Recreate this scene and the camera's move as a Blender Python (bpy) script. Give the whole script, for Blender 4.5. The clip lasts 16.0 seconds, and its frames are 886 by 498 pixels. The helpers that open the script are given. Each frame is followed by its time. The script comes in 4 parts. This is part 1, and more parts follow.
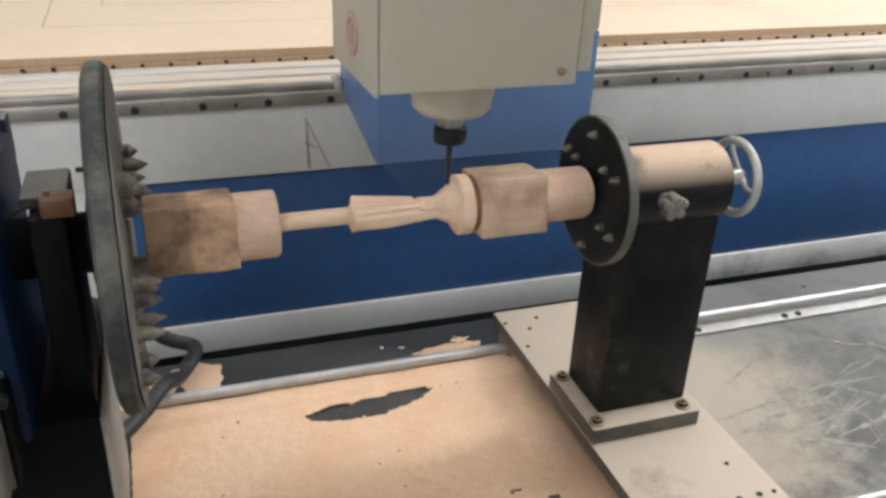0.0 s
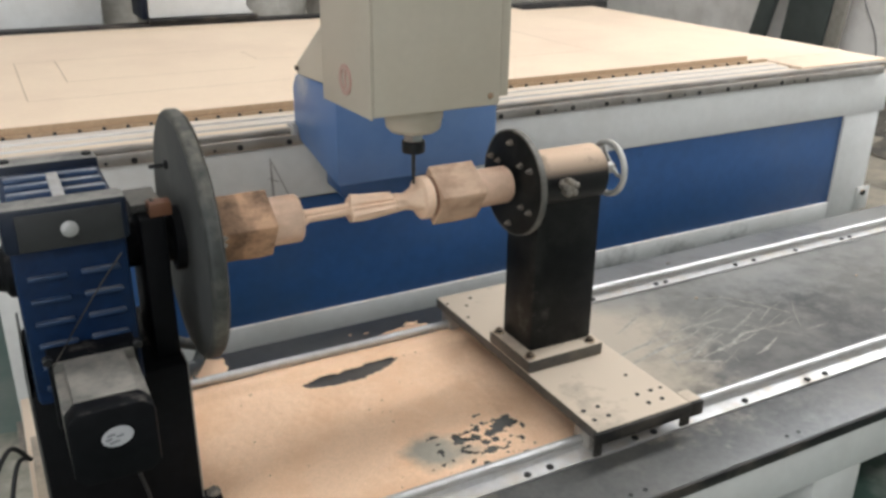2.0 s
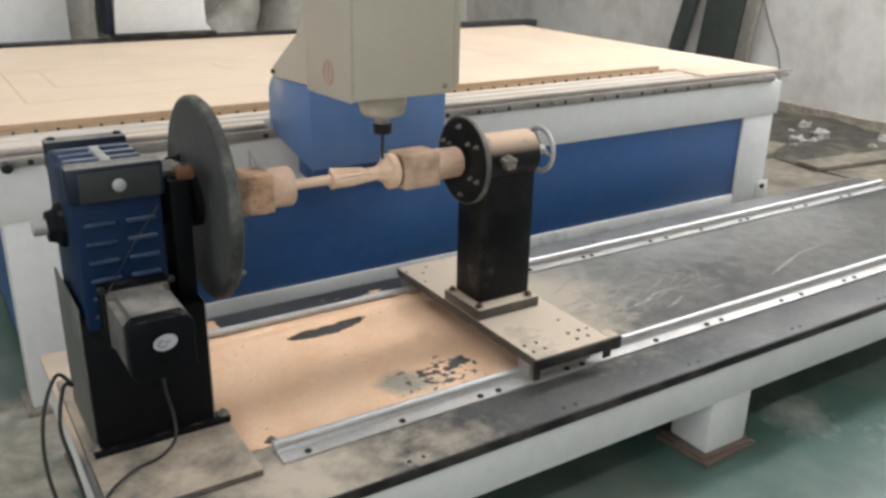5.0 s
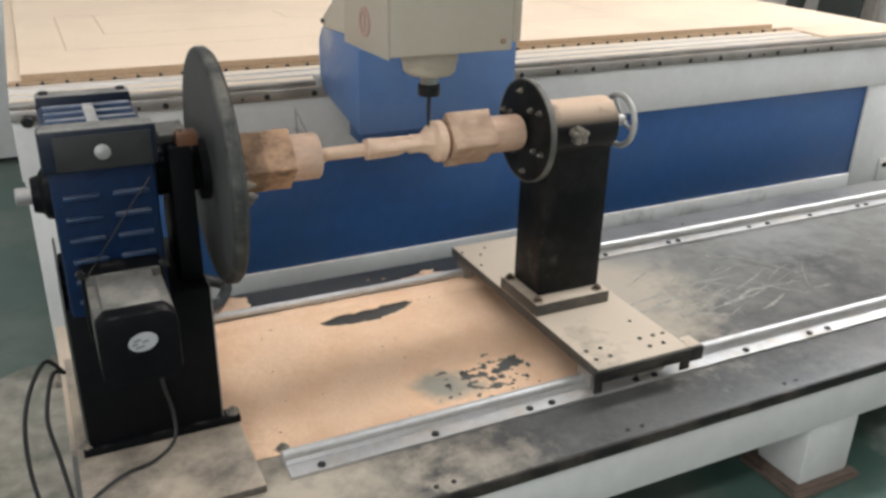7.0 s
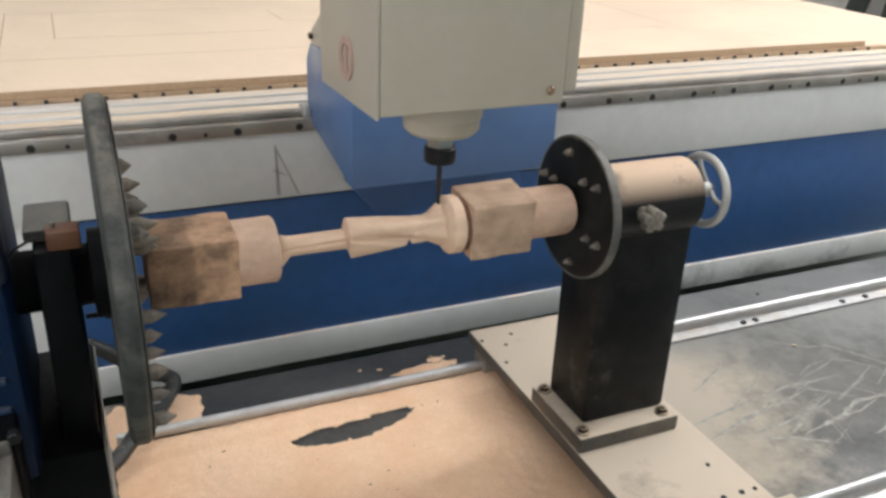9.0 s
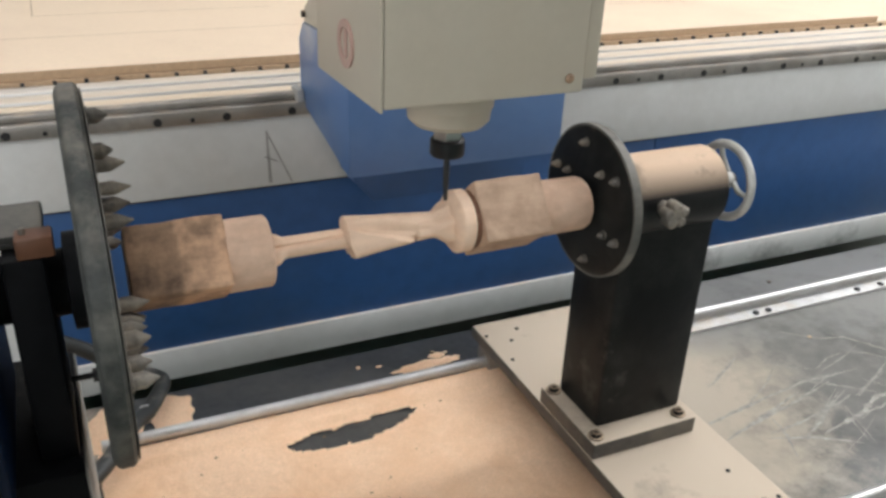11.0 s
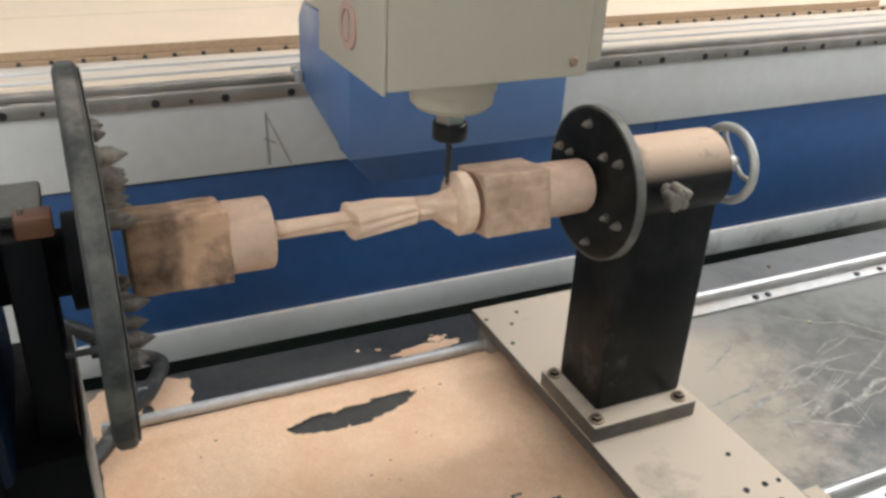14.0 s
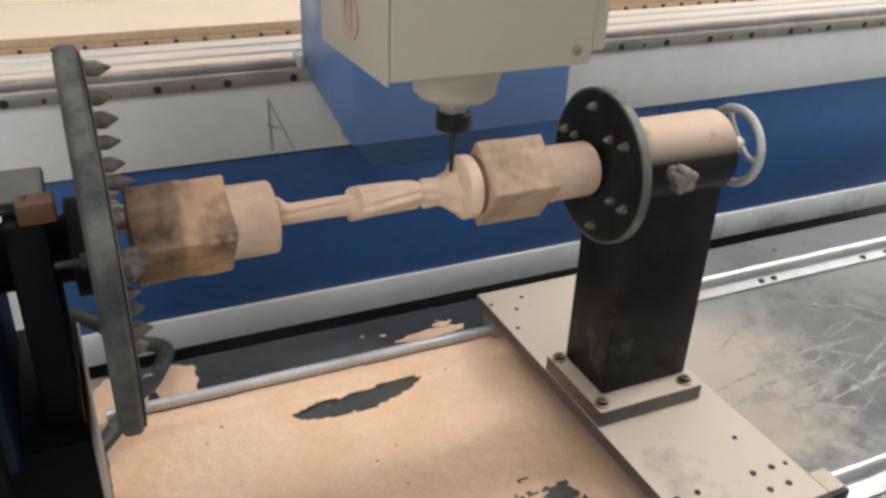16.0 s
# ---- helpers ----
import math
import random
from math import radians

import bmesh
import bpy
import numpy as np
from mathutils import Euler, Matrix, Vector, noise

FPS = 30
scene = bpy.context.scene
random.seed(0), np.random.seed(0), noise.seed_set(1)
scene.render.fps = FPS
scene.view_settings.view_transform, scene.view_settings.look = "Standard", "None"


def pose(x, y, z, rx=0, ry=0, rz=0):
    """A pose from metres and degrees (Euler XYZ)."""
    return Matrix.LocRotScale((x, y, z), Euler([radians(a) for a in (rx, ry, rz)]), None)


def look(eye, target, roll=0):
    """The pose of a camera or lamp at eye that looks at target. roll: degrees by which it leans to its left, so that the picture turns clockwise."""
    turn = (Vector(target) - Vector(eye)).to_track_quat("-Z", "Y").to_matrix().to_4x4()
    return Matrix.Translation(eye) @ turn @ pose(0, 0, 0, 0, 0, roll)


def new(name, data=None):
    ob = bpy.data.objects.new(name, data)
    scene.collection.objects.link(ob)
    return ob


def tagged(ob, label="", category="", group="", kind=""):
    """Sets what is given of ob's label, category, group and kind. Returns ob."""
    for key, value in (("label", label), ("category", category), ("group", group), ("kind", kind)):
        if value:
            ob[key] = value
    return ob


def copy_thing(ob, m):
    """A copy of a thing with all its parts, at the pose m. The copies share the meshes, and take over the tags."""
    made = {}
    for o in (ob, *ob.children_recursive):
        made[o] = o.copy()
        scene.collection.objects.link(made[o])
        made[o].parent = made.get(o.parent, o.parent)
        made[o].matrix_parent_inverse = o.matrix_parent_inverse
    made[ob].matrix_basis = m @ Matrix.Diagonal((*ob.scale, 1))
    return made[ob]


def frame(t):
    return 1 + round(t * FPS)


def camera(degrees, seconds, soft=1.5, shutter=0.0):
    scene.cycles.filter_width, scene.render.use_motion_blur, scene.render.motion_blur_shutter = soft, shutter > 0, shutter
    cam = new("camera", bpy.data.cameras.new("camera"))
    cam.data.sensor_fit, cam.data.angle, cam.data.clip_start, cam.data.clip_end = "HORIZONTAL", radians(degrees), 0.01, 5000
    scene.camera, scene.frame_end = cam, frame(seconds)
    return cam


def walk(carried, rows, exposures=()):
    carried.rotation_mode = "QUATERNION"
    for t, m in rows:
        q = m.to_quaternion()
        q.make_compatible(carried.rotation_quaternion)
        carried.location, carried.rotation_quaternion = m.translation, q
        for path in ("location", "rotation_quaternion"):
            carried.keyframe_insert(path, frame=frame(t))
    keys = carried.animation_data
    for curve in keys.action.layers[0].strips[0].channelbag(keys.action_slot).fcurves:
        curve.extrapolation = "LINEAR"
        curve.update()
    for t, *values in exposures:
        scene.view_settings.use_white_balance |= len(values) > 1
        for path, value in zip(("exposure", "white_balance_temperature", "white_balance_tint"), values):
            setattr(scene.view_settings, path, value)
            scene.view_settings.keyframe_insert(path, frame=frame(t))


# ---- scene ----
cam = camera(54.9, 16.0, soft=3.0)
METRES, EYE, TILT, LEAN, TURN = 2.1, 1.3, 0.0, 0.0, -19.7
ROWS = [
    (0.0, 0.0, 0.0, 0.0, 1.08, -26.67, -2.16),
    (0.5, -0.0245, -0.0468, 0.0086, -0.82, -25.76, -1.59),
    (1.0, -0.0568, -0.1248, 0.012, -3.7, -25.18, -1.34),
    (1.5, -0.0693, -0.1595, 0.0191, -5.52, -24.64, -1.1),
    (2.0, -0.083, -0.2272, 0.03, -8.32, -22.34, -0.58),
    (2.5, -0.0951, -0.3084, 0.0317, -9.48, -21.62, -0.73),
    (3.0, -0.1236, -0.3517, 0.0353, -11.74, -20.84, -0.45),
    (3.5, -0.1465, -0.4092, 0.0339, -13.16, -20.58, -0.75),
    (6.0, -0.1265, -0.3982, 0.0329, -10.79, -20.79, -2.38),
    (6.5, -0.0794, -0.3623, 0.028, -6.35, -21.09, -1.87),
    (7.0, -0.071, -0.2768, 0.0114, -5.85, -23.83, -1.21),
    (7.5, -0.0947, -0.1816, 0.0118, -8.7, -24.11, -1.47),
    (8.0, -0.0656, -0.0987, 0.0085, -7.03, -23.85, -2.62),
    (8.5, -0.0369, -0.0446, 0.0041, -3.79, -24.45, -2.12),
    (11.0, -0.046, 0.0311, -0.0024, -4.44, -26.49, -2.19),
    (11.5, -0.0461, 0.0321, -0.0041, -4.46, -26.9, -2.26),
    (12.0, -0.0448, 0.0314, -0.0038, -4.53, -26.99, -2.28),
    (12.5, -0.0486, 0.0313, -0.0041, -4.36, -27.26, -2.48),
    (13.0, -0.0491, 0.0327, -0.004, -4.39, -27.36, -2.43),
    (13.5, -0.0461, 0.0351, -0.0065, -4.67, -27.38, -2.35),
    (14.0, -0.049, 0.0339, -0.0054, -4.56, -27.52, -2.47),
    (14.5, -0.0489, 0.0333, -0.0051, -4.42, -27.61, -2.44),
    (15.0, -0.0494, 0.0351, -0.0065, -4.63, -27.64, -2.35),
    (15.5, -0.0494, 0.0344, -0.007, -4.63, -27.75, -2.16),
    (16.0, -0.0494, 0.0354, -0.0086, -4.52, -28.36, -2.03),
]
walk(cam, [(t, pose(0, 0, EYE, TILT, LEAN, TURN) @ pose(METRES * x, METRES * y, METRES * z, 90 + pitch, roll, yaw)) for t, x, y, z, yaw, pitch, roll in ROWS])

# ---- world and light ----
world = bpy.data.worlds.new("world")
scene.world = world
world.use_nodes = True
wn = world.node_tree.nodes
sky = wn.new("ShaderNodeTexSky")
sky.sky_type, sky.sun_disc = "NISHITA", False
sky.sun_elevation, sky.sun_rotation = radians(35), radians(250)
world.node_tree.links.new(sky.outputs[0], wn["Background"].inputs[0])
wn["Background"].inputs[1].default_value = 0.1
scene.view_settings.exposure = -0.2


def area(name, m, sx, sy, watts, colour):
    d = bpy.data.lights.new(name, "AREA")
    d.shape, d.size, d.size_y, d.energy, d.color = "RECTANGLE", sx, sy, watts, colour
    ob = new(name, d)
    ob.matrix_world = m
    return ob


DAY = (0.938, 0.962, 0.995)
TUBE = (0.962, 0.972, 1.0)
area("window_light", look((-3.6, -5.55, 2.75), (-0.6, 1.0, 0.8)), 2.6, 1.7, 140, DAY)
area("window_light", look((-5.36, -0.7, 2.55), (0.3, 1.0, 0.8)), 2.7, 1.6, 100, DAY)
area("skylight_light", look((4.0, 1.3, 4.25), (3.2, 1.3, 0.0)), 0.9, 4.0, 345, DAY)
area("window_light", look((5.56, 0.6, 2.5), (0.6, 1.0, 0.35)), 2.3, 1.4, 70, DAY)
for lx in (-1.2, 1.0, 3.2):
    for ly in (-1.6, 1.4, 4.4):
        area("lamp_light", look((lx, ly, 4.02), (lx, ly + 0.001, 0)), 1.2, 0.3, 21, TUBE)


# ---- materials ----
def material(name, base, rough=0.5, metal=0.0, vary=0.12, scale=30.0, bump=0.05, stain=None, stain_scale=4.0,
             stain_amount=0.4, dust=None, dust_amount=0.0, dust_scale=14.0, island=0.0, coat=0.0, spec=0.5, stretch=(1, 1, 1)):
    """Base colour with fine grain, large stains, relief, and dust that lies on faces turned upwards."""
    m = bpy.data.materials.new(name)
    m.use_nodes = True
    nt = m.node_tree
    N, L = nt.nodes, nt.links
    b = N["Principled BSDF"]
    tc = N.new("ShaderNodeTexCoord")
    mp = N.new("ShaderNodeMapping")
    mp.inputs["Scale"].default_value = stretch
    L.new(tc.outputs["Object"], mp.inputs[0])

    def noise_at(s, detail=4.0, rough_=0.6, plain=False):
        n = N.new("ShaderNodeTexNoise")
        n.inputs["Scale"].default_value, n.inputs["Detail"].default_value, n.inputs["Roughness"].default_value = s, detail, rough_
        L.new(tc.outputs["Object"] if plain else mp.outputs[0], n.inputs["Vector"])
        return n

    def ramp(src, lo, hi):
        r = N.new("ShaderNodeMapRange")
        r.inputs[1].default_value, r.inputs[2].default_value = lo, hi
        L.new(src, r.inputs[0])
        return r.outputs[0]

    def mix(fac, a, c, mode="MIX"):
        x = N.new("ShaderNodeMix")
        x.data_type, x.blend_type = "RGBA", mode
        if isinstance(fac, float):
            x.inputs[0].default_value = fac
        else:
            L.new(fac, x.inputs[0])
        for i, v in ((6, a), (7, c)):
            if isinstance(v, tuple):
                x.inputs[i].default_value = (*v, 1)
            else:
                L.new(v, x.inputs[i])
        return x.outputs[2]

    grain = noise_at(scale)
    lo, hi = tuple(max(0, c * (1 - vary)) for c in base), tuple(min(1, c * (1 + vary)) for c in base)
    col = mix(ramp(grain.outputs[0], 0.3, 0.7), lo, hi)
    if stain:
        big = noise_at(stain_scale, 6.0, 0.65, True)
        f = N.new("ShaderNodeMath")
        f.operation = "MULTIPLY"
        f.inputs[1].default_value = stain_amount
        L.new(ramp(big.outputs[0], 0.45, 0.68), f.inputs[0])
        col = mix(f.outputs[0], col, stain)
    rsock = None
    if dust:
        geo = N.new("ShaderNodeNewGeometry")
        sep = N.new("ShaderNodeSeparateXYZ")
        L.new(geo.outputs["Normal"], sep.inputs[0])
        up = ramp(sep.outputs[2], 0.25, 0.9)
        dn = noise_at(dust_scale, 6.0, 0.7)
        f = N.new("ShaderNodeMath")
        f.operation = "MULTIPLY"
        L.new(up, f.inputs[0])
        L.new(ramp(dn.outputs[0], 0.62 - dust_amount * 0.5, 0.95 - dust_amount * 0.5), f.inputs[1])
        col = mix(f.outputs[0], col, dust)
        rs = N.new("ShaderNodeMapRange")
        rs.inputs[3].default_value, rs.inputs[4].default_value = rough, 0.9
        L.new(f.outputs[0], rs.inputs[0])
        rsock = rs.outputs[0]
    if island:
        oi = N.new("ShaderNodeObjectInfo")
        hs = N.new("ShaderNodeHueSaturation")
        L.new(ramp(oi.outputs["Random"], 0.0, 1.0), hs.inputs["Value"])
        hs.inputs["Value"].default_value = 1.0
        L.new(col, hs.inputs["Color"])
        vr = N.new("ShaderNodeMapRange")
        vr.inputs[3].default_value, vr.inputs[4].default_value = 1 - island, 1 + island
        L.new(oi.outputs["Random"], vr.inputs[0])
        L.new(vr.outputs[0], hs.inputs["Value"])
        col = hs.outputs[0]
    L.new(col, b.inputs["Base Color"])
    b.inputs["Metallic"].default_value = metal
    b.inputs["Coat Weight"].default_value = coat
    b.inputs["Specular IOR Level"].default_value = spec
    if rsock is None:
        rr = N.new("ShaderNodeMapRange")
        rr.inputs[3].default_value, rr.inputs[4].default_value = max(0.02, rough - 0.1), min(1, rough + 0.1)
        L.new(grain.outputs[0], rr.inputs[0])
        rsock = rr.outputs[0]
    L.new(rsock, b.inputs["Roughness"])
    if bump:
        bp = N.new("ShaderNodeBump")
        bp.inputs["Strength"].default_value, bp.inputs["Distance"].default_value = bump, 0.004
        L.new(grain.outputs[0], bp.inputs["Height"])
        L.new(bp.outputs[0], b.inputs["Normal"])
    return m


SAW = (0.80, 0.59, 0.415)
M = dict(
    white=material("white_paint", (0.62, 0.62, 0.60), 0.42, vary=0.04, stain=(0.40, 0.37, 0.33), stain_scale=3, stain_amount=0.22, dust=SAW, dust_amount=0.35),
    blue=material("blue_paint", (0.030, 0.088, 0.226), 0.42, spec=0.35, vary=0.08, stain=(0.055, 0.10, 0.19), stain_scale=3, stain_amount=0.4, dust=SAW, dust_amount=0.2),
    blue_light=material("blue_cover", (0.085, 0.165, 0.345), 0.4, vary=0.05, stain=(0.15, 0.23, 0.38), stain_scale=5, stain_amount=0.4),
    blue_cast=material("blue_cast_iron", (0.0032, 0.016, 0.052), 0.45, vary=0.25, bump=0.25, scale=60, spec=0.2, stain=(0.010, 0.020, 0.042), stain_scale=12, stain_amount=0.5, dust=(0.22, 0.215, 0.21), dust_amount=0.26),
    beige=material("beige_cover", (0.485, 0.435, 0.35), 0.42, vary=0.03, scale=60, stain=(0.43, 0.365, 0.27), stain_scale=4, stain_amount=0.35),
    black=material("black_paint", (0.005, 0.0055, 0.0055), 0.45, spec=0.16, vary=0.3, scale=50, bump=0.1, stain=(0.05, 0.05, 0.045), stain_scale=6, stain_amount=0.4, dust=SAW, dust_amount=0.5),
    barrel=material("dusted_black_paint", (0.010, 0.010, 0.010), 0.45, spec=0.3, vary=0.3, scale=50, bump=0.12, dust=(0.68, 0.50, 0.36), dust_amount=1.02, dust_scale=20),
    black_plain=material("black_housing", (0.004, 0.0043, 0.0052), 0.55, spec=0.12, vary=0.3, scale=50, bump=0.1, dust=(0.2, 0.18, 0.16), dust_amount=0.15),
    bed=material("bed_steel", (0.058, 0.058, 0.056), 0.34, vary=0.25, scale=70, bump=0.05, stain=(0.13, 0.125, 0.112), stain_scale=3.2, stain_amount=0.6, dust=(0.20, 0.18, 0.155), dust_amount=0.14, dust_scale=6),
    saw=material("sawdust", (0.84, 0.572, 0.378), 0.95, vary=0.09, scale=220, bump=0.5, stain=(0.75, 0.45, 0.262), stain_scale=6, stain_amount=0.7),
    plate=material("slide_plate", (0.045, 0.042, 0.038), 0.42, vary=0.25, scale=80, bump=0.05, stain=(0.13, 0.11, 0.085), stain_scale=9, stain_amount=0.6, dust=(0.56, 0.465, 0.36), dust_amount=0.95, dust_scale=5),
    edge=material("plate_edge", (0.012, 0.0115, 0.011), 0.5, vary=0.3, scale=60, spec=0.3, stain=(0.12, 0.1, 0.08), stain_scale=9, stain_amount=0.5),
    iron=material("cast_iron", (0.036, 0.039, 0.036), 0.6, metal=0.2, vary=0.35, scale=45, bump=0.5, stain=(0.135, 0.13, 0.11), stain_scale=16, stain_amount=0.8, dust=(0.30, 0.265, 0.22), dust_amount=0.36),
    motor=material("dull_motor_steel", (0.11, 0.106, 0.095), 0.5, metal=0.3, vary=0.15, scale=60, bump=0.1, stain=(0.26, 0.245, 0.215), stain_scale=18, stain_amount=0.6, dust=(0.34, 0.31, 0.27), dust_amount=0.5),
    rust=material("rusty_screw", (0.30, 0.20, 0.13), 0.6, metal=0.3, vary=0.2, scale=150),
    cap=material("grey_cap", (0.07, 0.07, 0.066), 0.6, vary=0.2, scale=40, spec=0.3, dust=(0.22, 0.205, 0.18), dust_amount=0.8),
    worn_plate=material("worn_plate", (0.075, 0.068, 0.06), 0.5, vary=0.25, scale=70, bump=0.1, stain=(0.20, 0.165, 0.13), stain_scale=7, stain_amount=0.8, dust=(0.45, 0.37, 0.285), dust_amount=0.68, dust_scale=7),
    # top ribs: a pale reflection is painted into the blue, unlike rib_front
    rib=material("blue_iron_rib_sheen", (0.026, 0.055, 0.115), 0.4, vary=0.25, bump=0.2, scale=60, dust=(0.26, 0.27, 0.29), dust_amount=0.75),
    steel=material("steel", (0.55, 0.55, 0.54), 0.32, metal=0.9, vary=0.1, scale=90),
    chrome=material("polished_steel", (0.56, 0.56, 0.55), 0.46, metal=0.8, vary=0.06, scale=60, stain=(0.40, 0.37, 0.33), stain_scale=20, stain_amount=0.5),
    alu=material("aluminium", (0.47, 0.465, 0.455), 0.45, metal=0.6, vary=0.08, scale=60, stain=(0.33, 0.31, 0.28), stain_scale=14, stain_amount=0.4, dust=(0.55, 0.47, 0.37), dust_amount=0.3),
    dusty_steel=material("dusty_steel", (0.19, 0.17, 0.145), 0.65, metal=0.3, vary=0.3, scale=120, bump=0.25, stain=(0.42, 0.36, 0.28), stain_scale=40, stain_amount=0.5),
    wheel=material("worn_wheel_steel", (0.50, 0.49, 0.46), 0.45, metal=0.35, vary=0.2, scale=60, stain=(0.25, 0.22, 0.19), stain_scale=30, stain_amount=0.5),
    guide=material("oily_guide_steel", (0.33, 0.31, 0.285), 0.4, metal=0.6, vary=0.2, scale=40, stain=(0.16, 0.135, 0.11), stain_scale=5, stain_amount=0.7, dust=(0.6, 0.48, 0.36), dust_amount=0.3),
    floor_bare=material("bare_floor_patch", (0.33, 0.30, 0.25), 0.75, vary=0.3, scale=14, bump=0.15, stain=(0.085, 0.115, 0.085), stain_scale=6, stain_amount=0.85),
    lump=material("broken_plaster", (0.36, 0.34, 0.305), 0.9, vary=0.25, scale=30, bump=0.4),
    dark_stud=material("dark_stud", (0.10, 0.09, 0.08), 0.55, metal=0.3, vary=0.35, scale=120, bump=0.2, stain=(0.36, 0.30, 0.23), stain_scale=50, stain_amount=0.5),
    strip=material("dusty_aluminium", (0.60, 0.58, 0.55), 0.45, metal=0.5, vary=0.06, scale=60, dust=(0.71, 0.595, 0.455), dust_amount=0.72, dust_scale=9, stretch=(0.1, 1, 1)),
    scratch=material("scuffed_paint", (0.33, 0.32, 0.30), 0.7, vary=0.3, scale=200),
    dark_hole=material("dark_hole", (0.012, 0.012, 0.012), 0.7, vary=0.2),
    mdf=material("mdf_board", (0.73, 0.578, 0.425), 0.75, vary=0.04, scale=150, bump=0.05, stain=(0.62, 0.465, 0.345), stain_scale=1.6, stain_amount=0.55),
    mdf_edge=material("mdf_edge", (0.42, 0.29, 0.18), 0.85, vary=0.12, scale=90),
    score=material("scored_groove", (0.46, 0.34, 0.23), 0.9, vary=0.1),
    wood_raw=material("rough_beech", (0.385, 0.238, 0.148), 0.75, vary=0.16, scale=45, bump=0.35, stain=(0.06, 0.036, 0.024), stain_scale=15, stain_amount=0.95, stretch=(0.2, 1, 1)),
    wood_cut=material("cut_beech", (0.80, 0.58, 0.42), 0.62, vary=0.07, scale=90, bump=0.2, stain=(0.62, 0.39, 0.26), stain_scale=30, stain_amount=0.4, stretch=(0.15, 1, 1)),
    wood_turned=material("turned_beech", (0.66, 0.46, 0.335), 0.68, vary=0.10, scale=70, bump=0.3, stain=(0.42, 0.25, 0.16), stain_scale=20, stain_amount=0.45, stretch=(0.5, 1, 1)),
    scorch=material("scorched_wood", (0.20, 0.10, 0.06), 0.8, vary=0.3),
    grey_plate=material("grey_paint_plate", (0.030, 0.031, 0.031), 0.5, vary=0.12, scale=40, spec=0.3),
    tool=material("tool_steel", (0.06, 0.06, 0.062), 0.3, metal=0.7, vary=0.2, scale=90),
    nut=material("black_oxide", (0.022, 0.022, 0.023), 0.36, metal=0.4, vary=0.2, scale=80),
    bronze=material("brown_sensor", (0.15, 0.062, 0.03), 0.5, vary=0.15),
    rubber=material("black_rubber", (0.014, 0.014, 0.014), 0.55, vary=0.2),
    hose=material("grey_hose", (0.022, 0.024, 0.023), 0.5, vary=0.25, dust=(0.3, 0.26, 0.21), dust_amount=0.2),
    red=material("faded_red_print", (0.46, 0.30, 0.25), 0.5, vary=0.05),
    paper=material("grey_white_sticker", (0.42, 0.42, 0.43), 0.5, vary=0.04),
    ink=material("grey_ink", (0.2, 0.2, 0.21), 0.6, vary=0.05),
    floor=material("worn_green_floor", (0.060, 0.108, 0.088), 0.32, vary=0.15, scale=8, bump=0.04, stain=(0.24, 0.235, 0.20), stain_scale=1.3, stain_amount=0.6),
    concrete=material("bare_concrete", (0.215, 0.185, 0.14), 0.85, vary=0.28, scale=14, bump=0.3, stain=(0.075, 0.068, 0.055), stain_scale=2.8, stain_amount=0.8),
    wall=material("dirty_plaster", (0.80, 0.765, 0.715), 0.9, vary=0.05, scale=9, bump=0.12, stain=(0.52, 0.475, 0.42), stain_scale=2.6, stain_amount=0.6),
    ceiling=material("grey_ceiling", (0.38, 0.38, 0.37), 0.9, vary=0.05, scale=6),
    dirt=material("black_dirt", (0.050, 0.044, 0.036), 0.95, vary=0.4, scale=25, bump=0.5, stain=(0.15, 0.13, 0.10), stain_scale=7, stain_amount=0.7),
    stained_plaster=material("brown_stained_plaster", (0.38, 0.32, 0.265), 0.95, vary=0.3, scale=18, bump=0.6, stain=(0.19, 0.155, 0.125), stain_scale=5, stain_amount=0.6),
    wood_pale=material("rough_pale_beech", (0.54, 0.375, 0.262), 0.75, vary=0.15, scale=45, bump=0.35, stain=(0.25, 0.15, 0.095), stain_scale=17, stain_amount=0.7, stretch=(0.2, 1, 1)),
    smear=material("trampled_dust", (0.34, 0.322, 0.287), 0.9, vary=0.3, scale=60),
    flange=material("dusted_blue_black_iron", (0.008, 0.013, 0.026), 0.45, spec=0.3, vary=0.25, scale=50, bump=0.15, dust=(0.25, 0.24, 0.22), dust_amount=0.8, dust_scale=18),
    crumb=material("brown_crumbs", (0.26, 0.165, 0.10), 0.9, vary=0.3, scale=200),
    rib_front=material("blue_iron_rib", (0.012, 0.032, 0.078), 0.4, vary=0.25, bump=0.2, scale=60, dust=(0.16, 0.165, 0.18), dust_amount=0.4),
    iron_face=material("dusted_iron_face", (0.13, 0.122, 0.105), 0.7, vary=0.3, scale=60, bump=0.3, stain=(0.27, 0.235, 0.19), stain_scale=14, stain_amount=0.6),
    iron_back=material("grey_iron_back", (0.058, 0.061, 0.058), 0.6, metal=0.2, vary=0.25, scale=40, bump=0.2, stain=(0.115, 0.115, 0.105), stain_scale=8, stain_amount=0.6),
    # pedestal sides: dust, and light on them painted in as paler colour
    side_pale=material("pale_dusted_lit_edge", (0.33, 0.32, 0.29), 0.7, vary=0.2, scale=60, stain=(0.18, 0.165, 0.14), stain_scale=10, stain_amount=0.5),
    side_dust_lit=material("dusted_lit_grey_side", (0.085, 0.085, 0.078), 0.55, vary=0.25, scale=40, bump=0.1, stain=(0.16, 0.155, 0.14), stain_scale=9, stain_amount=0.6),
    tarp=material("grey_tarpaulin", (0.27, 0.25, 0.215), 0.6, vary=0.2, scale=20, bump=0.2, stain=(0.36, 0.33, 0.28), stain_scale=4, stain_amount=0.5),
